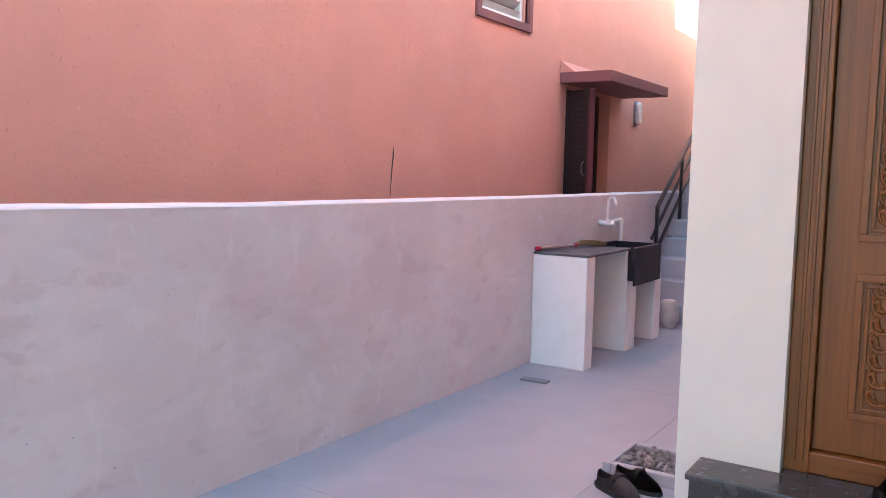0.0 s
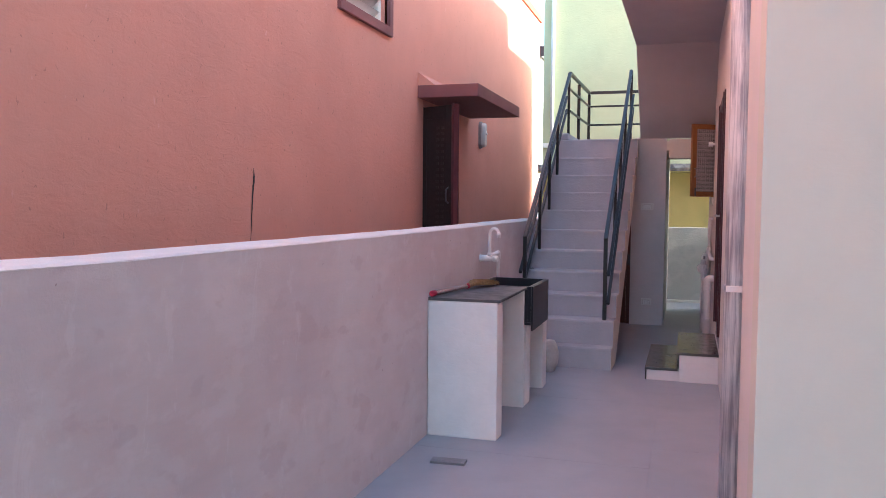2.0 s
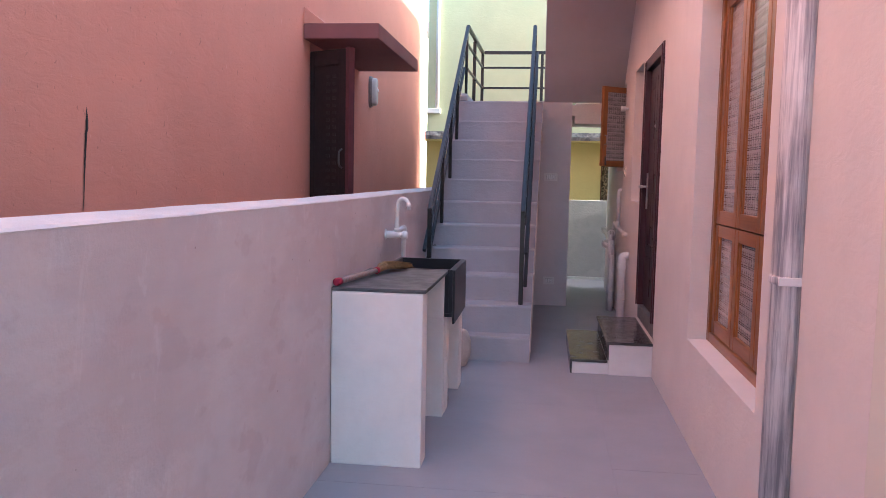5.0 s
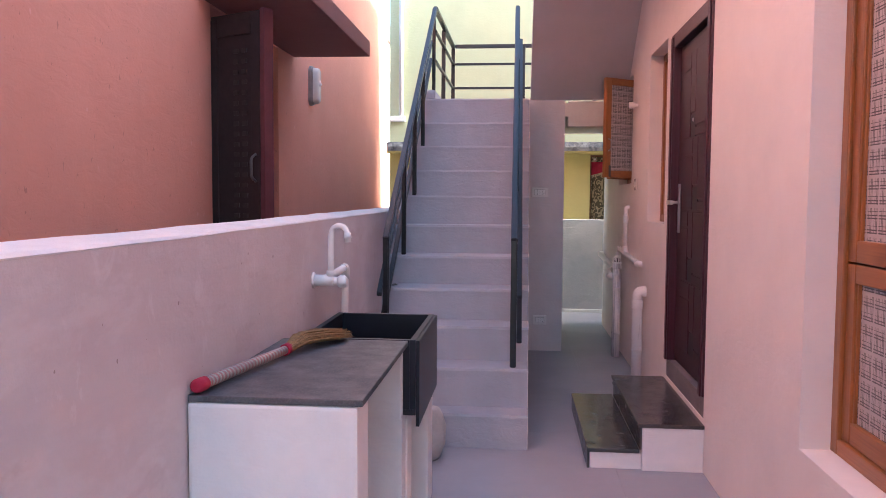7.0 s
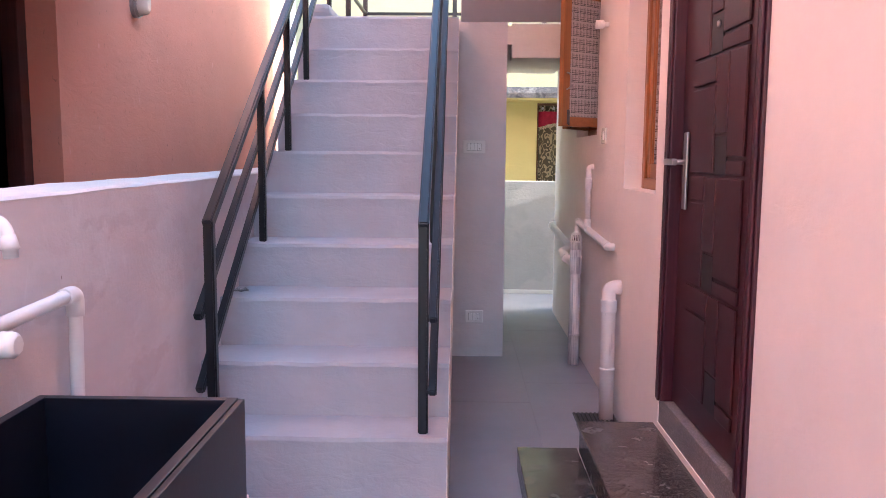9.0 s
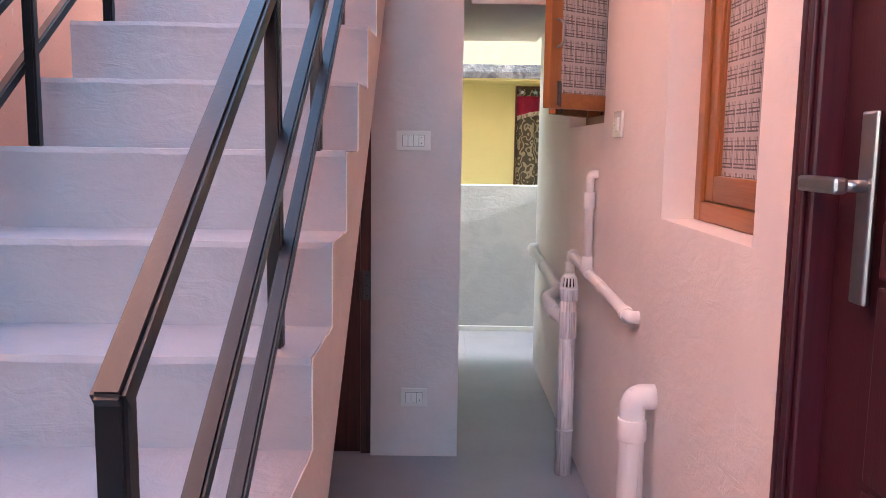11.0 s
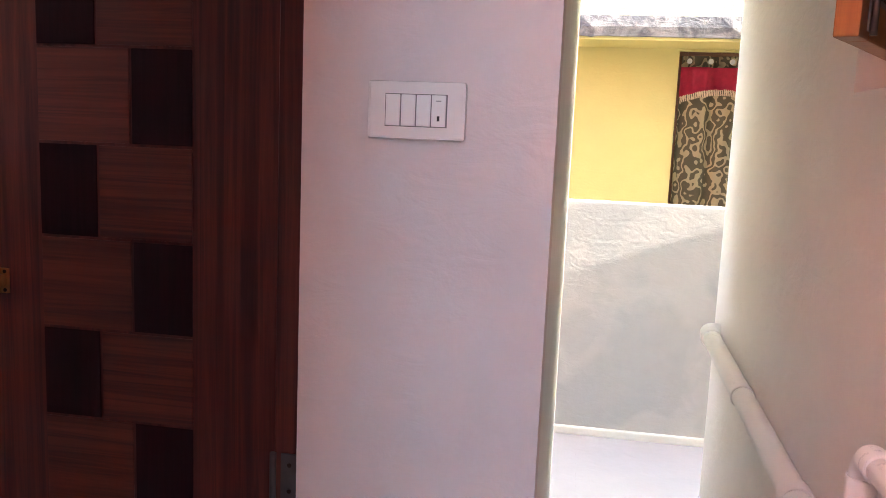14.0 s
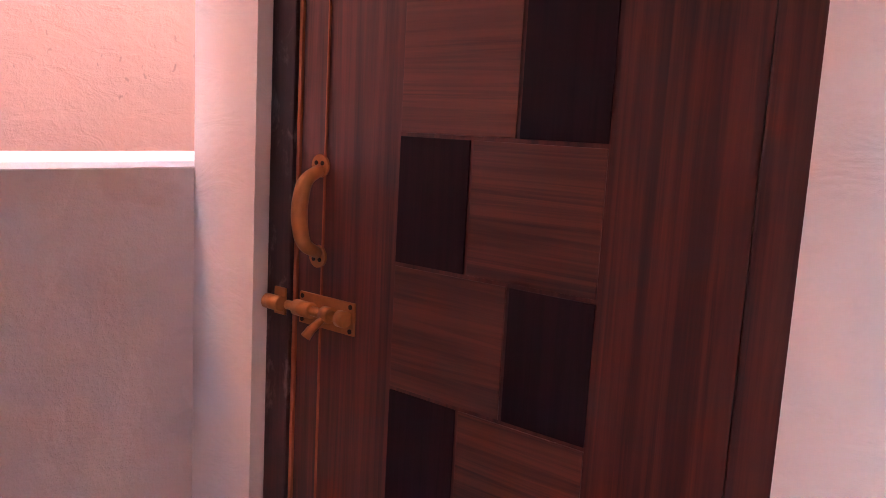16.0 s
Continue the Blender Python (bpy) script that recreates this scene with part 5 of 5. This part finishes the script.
# ---- switches ----


def plate_on_y(name, xc, zc, w_, h_, keys, label):
    """A modular plate on a wall that faces the passage's mouth."""
    s = thing(name, (xc, WCY, zc), label, "switch", "switch plates")
    bm = box(B(), xc - w_ / 2, xc + w_ / 2, WCY - 0.0112, WCY - 0.0005, zc - h_ / 2, zc + h_ / 2, 0.005)
    part("plate", bm, M_SWITCH, s)
    iw, ih = w_ * 0.62, h_ * 0.54
    # grey backing draws the shadow gap round and between the keys
    part("key_gap", box(B(), xc - iw / 2 - 0.001, xc + iw / 2 + 0.001, WCY - 0.0114, WCY - 0.0088, zc - ih / 2 - 0.0012, zc + ih / 2 + 0.0012), M_SWITCHEDGE, s)
    kw = iw / keys
    for k in range(keys):
        x = xc - iw / 2 + kw * k
        q = box(B(), x + 0.0008, x + kw - 0.0008, WCY - 0.0160 if k in (0, keys - 1) else WCY - 0.0140, WCY - 0.0115, zc - ih / 2, zc + ih / 2, 0.0015)
        part("key", q, M_SWITCHKEY, s)
    x = xc + iw / 2 - kw / 2
    part("mark", box(B(), x - 0.002, x + 0.002, WCY - 0.0166, WCY - 0.0159, zc - ih * 0.32, zc - ih * 0.16), M_DARK, s)
    part("mark", box(B(), x - 0.004, x + 0.004, WCY - 0.0166, WCY - 0.0159, zc + ih * 0.30, zc + ih * 0.33), M_GREYMETAL, s)
    return s


plate_on_y("switch_plate", -1.748, 1.463, 0.155, 0.089, 4, "white four-module switch plate on the washroom wall")
plate_on_y("socket_plate", -1.735, 0.285, 0.125, 0.089, 3, "white low socket plate on the washroom wall")
sk = thing("wall_socket", (HW, 9.735, 1.525), "white socket with a rocker switch on the house wall", "socket")
part("plate", box(B(), HW - 0.012, HW - 0.0005, 9.675, 9.80, 1.478, 1.572, 0.006), M_SWITCH, sk)
part("socket_face", box(B(), HW - 0.0145, HW - 0.0122, 9.745, 9.785, 1.50, 1.55, 0.001), M_SWITCHKEY, sk)
for y, z in ((9.765, 1.538), (9.757, 1.524), (9.773, 1.524), (9.757, 1.511), (9.773, 1.511)):
    part("pin_hole", sweep(B(), [(HW - 0.0152, y, z), (HW - 0.0144, y, z)], 0.003, 8), M_DARK, sk)
q = box(B(), HW - 0.022, HW - 0.0122, 9.695, 9.735, 1.50, 1.55, 0.003)
part("rocker", q, M_SWITCHKEY, sk)
bx = thing("surface_box", (CW, 10.05, 1.07), "white surface-mounted switch box on the compound wall", "switch")
part("case", box(B(), CW + 0.001, CW + 0.035, 9.985, 10.12, 1.035, 1.12, 0.006), M_SWITCH, bx)
part("key", box(B(), CW + 0.0355, CW + 0.041, 10.03, 10.075, 1.055, 1.10, 0.002), M_SWITCHKEY, bx)
for z in (1.045, 1.11):
    part("screw", sweep(B(), [(CW + 0.0345, 10.112, z), (CW + 0.037, 10.112, z)], 0.004, 8), M_SCREW, bx)

# ---- washroom door ----
wd = thing("door_washroom", (-2.3, WCY, 0), "dark brown laminated washroom door, bolted shut", "door", kind="structure")
fy = WCY + 0.025
part("frame", box(B(), -2.674, -2.624, fy, fy + 0.09, -0.003, 2.019, 0.003), M_WCSCUFF, wd)
part("frame", box(B(), -1.985, -1.939, fy, fy + 0.09, -0.003, 2.019, 0.003), M_WCSTILE, wd)
part("frame_head", box(B(), -2.624, -1.985, fy, fy + 0.09, 1.965, 2.019, 0.003), M_WCDARK, wd)
part("edge_band", box(B(), -2.621, -2.615, fy + 0.004, fy + 0.035, 0.006, 1.96, 0.001), M_WCEDGE, wd, "orange brown edge banding")
part("leaf", box(B(), -2.614, -1.988, fy + 0.008, fy + 0.040, 0.006, 1.96), M_WCSTILE, wd)
part("edge_strip", box(B(), -2.5645, -2.5625, fy + 0.0045, fy + 0.0078, 0.006, 1.96), M_WCEDGE, wd)
for zh in (0.735, 1.70):
    hg = part("hinge", box(B(), -1.972, -1.942, fy - 0.004, fy - 0.0004, zh, zh + 0.135, 0.001), M_STEELGREY, wd, "dull steel butt hinge")
    part("hinge_pin", sweep(B(), [(-1.986, fy - 0.004, zh), (-1.986, fy - 0.004, zh + 0.135)], 0.006, 10), M_STEELGREY, hg)
    for dz in (0.02, 0.0675, 0.115):
        part("screw", sweep(B(), [(-1.956, fy - 0.0056, zh + dz), (-1.956, fy - 0.0041, zh + dz)], 0.004, 8), M_SCREW, hg)
# checker of grained and dark blocks
z, k = 0.068, 0
while z < 1.90:
    h_ = 0.165
    if k % 2 == 0:
        split = (-2.430, -2.253, -2.138)
        mats = (M_WCBLOCK, M_WCDARK)
    else:
        split = (-2.430, -2.316, -2.138)
        mats = (M_WCDARK, M_WCBLOCK)
    for a, b, mm in zip(split, split[1:], mats):
        part("block", box(B(), a + 0.0025, b - 0.0025, fy + 0.0055, fy + 0.0078, z + 0.0025, min(z + h_, 1.955) - 0.0025, 0.0008), mm, wd)
    z, k = z + h_, k + 1
# pull handle
bm = B()
hy = fy - 0.024
pts = rounded([(-2.570, fy + 0.004, 1.333), (-2.571, hy, 1.320), (-2.577, hy - 0.005, 1.275), (-2.571, hy, 1.230), (-2.570, fy + 0.004, 1.217)], 0.024, 5)
sweep(bm, pts, [0.0085 + 0.003 * math.sin(math.pi * i / (len(pts) - 1)) for i in range(len(pts))], 12)
hnd = part("pull_handle", bm, M_COPPER, wd, "copper coloured ribbed pull handle")
for zc in (1.338, 1.212):
    bm = B()
    sweep(bm, [(-2.572, fy + 0.0035, zc), (-2.572, fy + 0.0078, zc)], 0.016, 16)
    part("foot", bm, M_COPPER, hnd)
    for dx in (-0.006, 0.006):
        part("screw", sweep(B(), [(-2.572 + dx, fy + 0.0022, zc + (0.004 if zc > 1.3 else -0.004)), (-2.572 + dx, fy + 0.0034, zc + (0.004 if zc > 1.3 else -0.004))], 0.0032, 8), M_SCREW, hnd)
# tower bolt
tb = part("bolt_plate", box(B(), -2.605, -2.495, fy + 0.003, fy + 0.0072, 1.112, 1.158, 0.0015), M_COPPER, wd, "copper coloured tower bolt")
part("keeper", box(B(), -2.652, -2.628, fy - 0.004, fy - 0.0004, 1.118, 1.158, 0.001), M_COPPER, tb)
part("keeper_loop", sweep(B(), [(-2.656, fy - 0.014, 1.137), (-2.624, fy - 0.014, 1.137)], 0.011, 12), M_COPPER, tb)
for xa, xb in ((-2.602, -2.568), (-2.545, -2.530), (-2.515, -2.500)):
    part("guide", sweep(B(), [(xa, fy - 0.006, 1.136), (xb, fy - 0.006, 1.136)], 0.0115, 12), M_COPPER, tb)
part("bolt", sweep(B(), [(-2.62, fy - 0.006, 1.136), (-2.505, fy - 0.006, 1.136)], 0.007, 10), M_COPPER, tb)
part("bolt_knob", sweep(B(), [(-2.538, fy - 0.008, 1.134), (-2.543, fy - 0.030, 1.118), (-2.547, fy - 0.036, 1.108)], [0.005, 0.0065, 0.0075], 10), M_COPPER, tb)
for x, z in ((-2.598, 1.152), (-2.502, 1.152), (-2.598, 1.118), (-2.502, 1.118)):
    part("screw", sweep(B(), [(x, fy + 0.0018, z), (x, fy + 0.003, z)], 0.0035, 8), M_SCREW, tb)

# ---- floor slabs ----
xs = [CW + 0.002, -1.43, -0.2, 1.5, 3.2]
ycuts = [-5.8, -4.2, -2.6, -1.0, 0.6, 2.2, 3.5, 4.85, 6.35, 7.85, 9.4, 10.9, 12.3, BACK - 0.032]
floor = bpy.data.objects["floor"]
WORLD_AT[floor] = Vector((0, 0, 0))
for i, (xa, xb) in enumerate(zip(xs, xs[1:])):
    for j, (ya, yb) in enumerate(zip(ycuts, ycuts[1:])):
        if i and ya > 2.0:
            continue
        lo, hi = ya, yb
        if i == 0:
            part("slab", box(B(), xa, xb - 0.0025, lo, hi - 0.0025, -0.0039, -0.0008), M_FLOOR, floor)
        else:
            part("slab", box(B(), xa, xb - 0.0025, lo + (0.4 if j else 0), hi - 0.0025 + (0.4 if j < len(ycuts) - 2 else 0), -0.0039, -0.0010), M_FLOOR, floor)
for ya, yb in ((2.6, 5.25), (5.25, 6.75), (6.75, 8.25), (8.25, 9.8), (9.8, 11.3), (11.3, BACK - 0.032)):
    part("slab", box(B(), -1.43, HW - 0.001, ya, yb - 0.0025, -0.0039, -0.0010), M_FLOOR, floor)
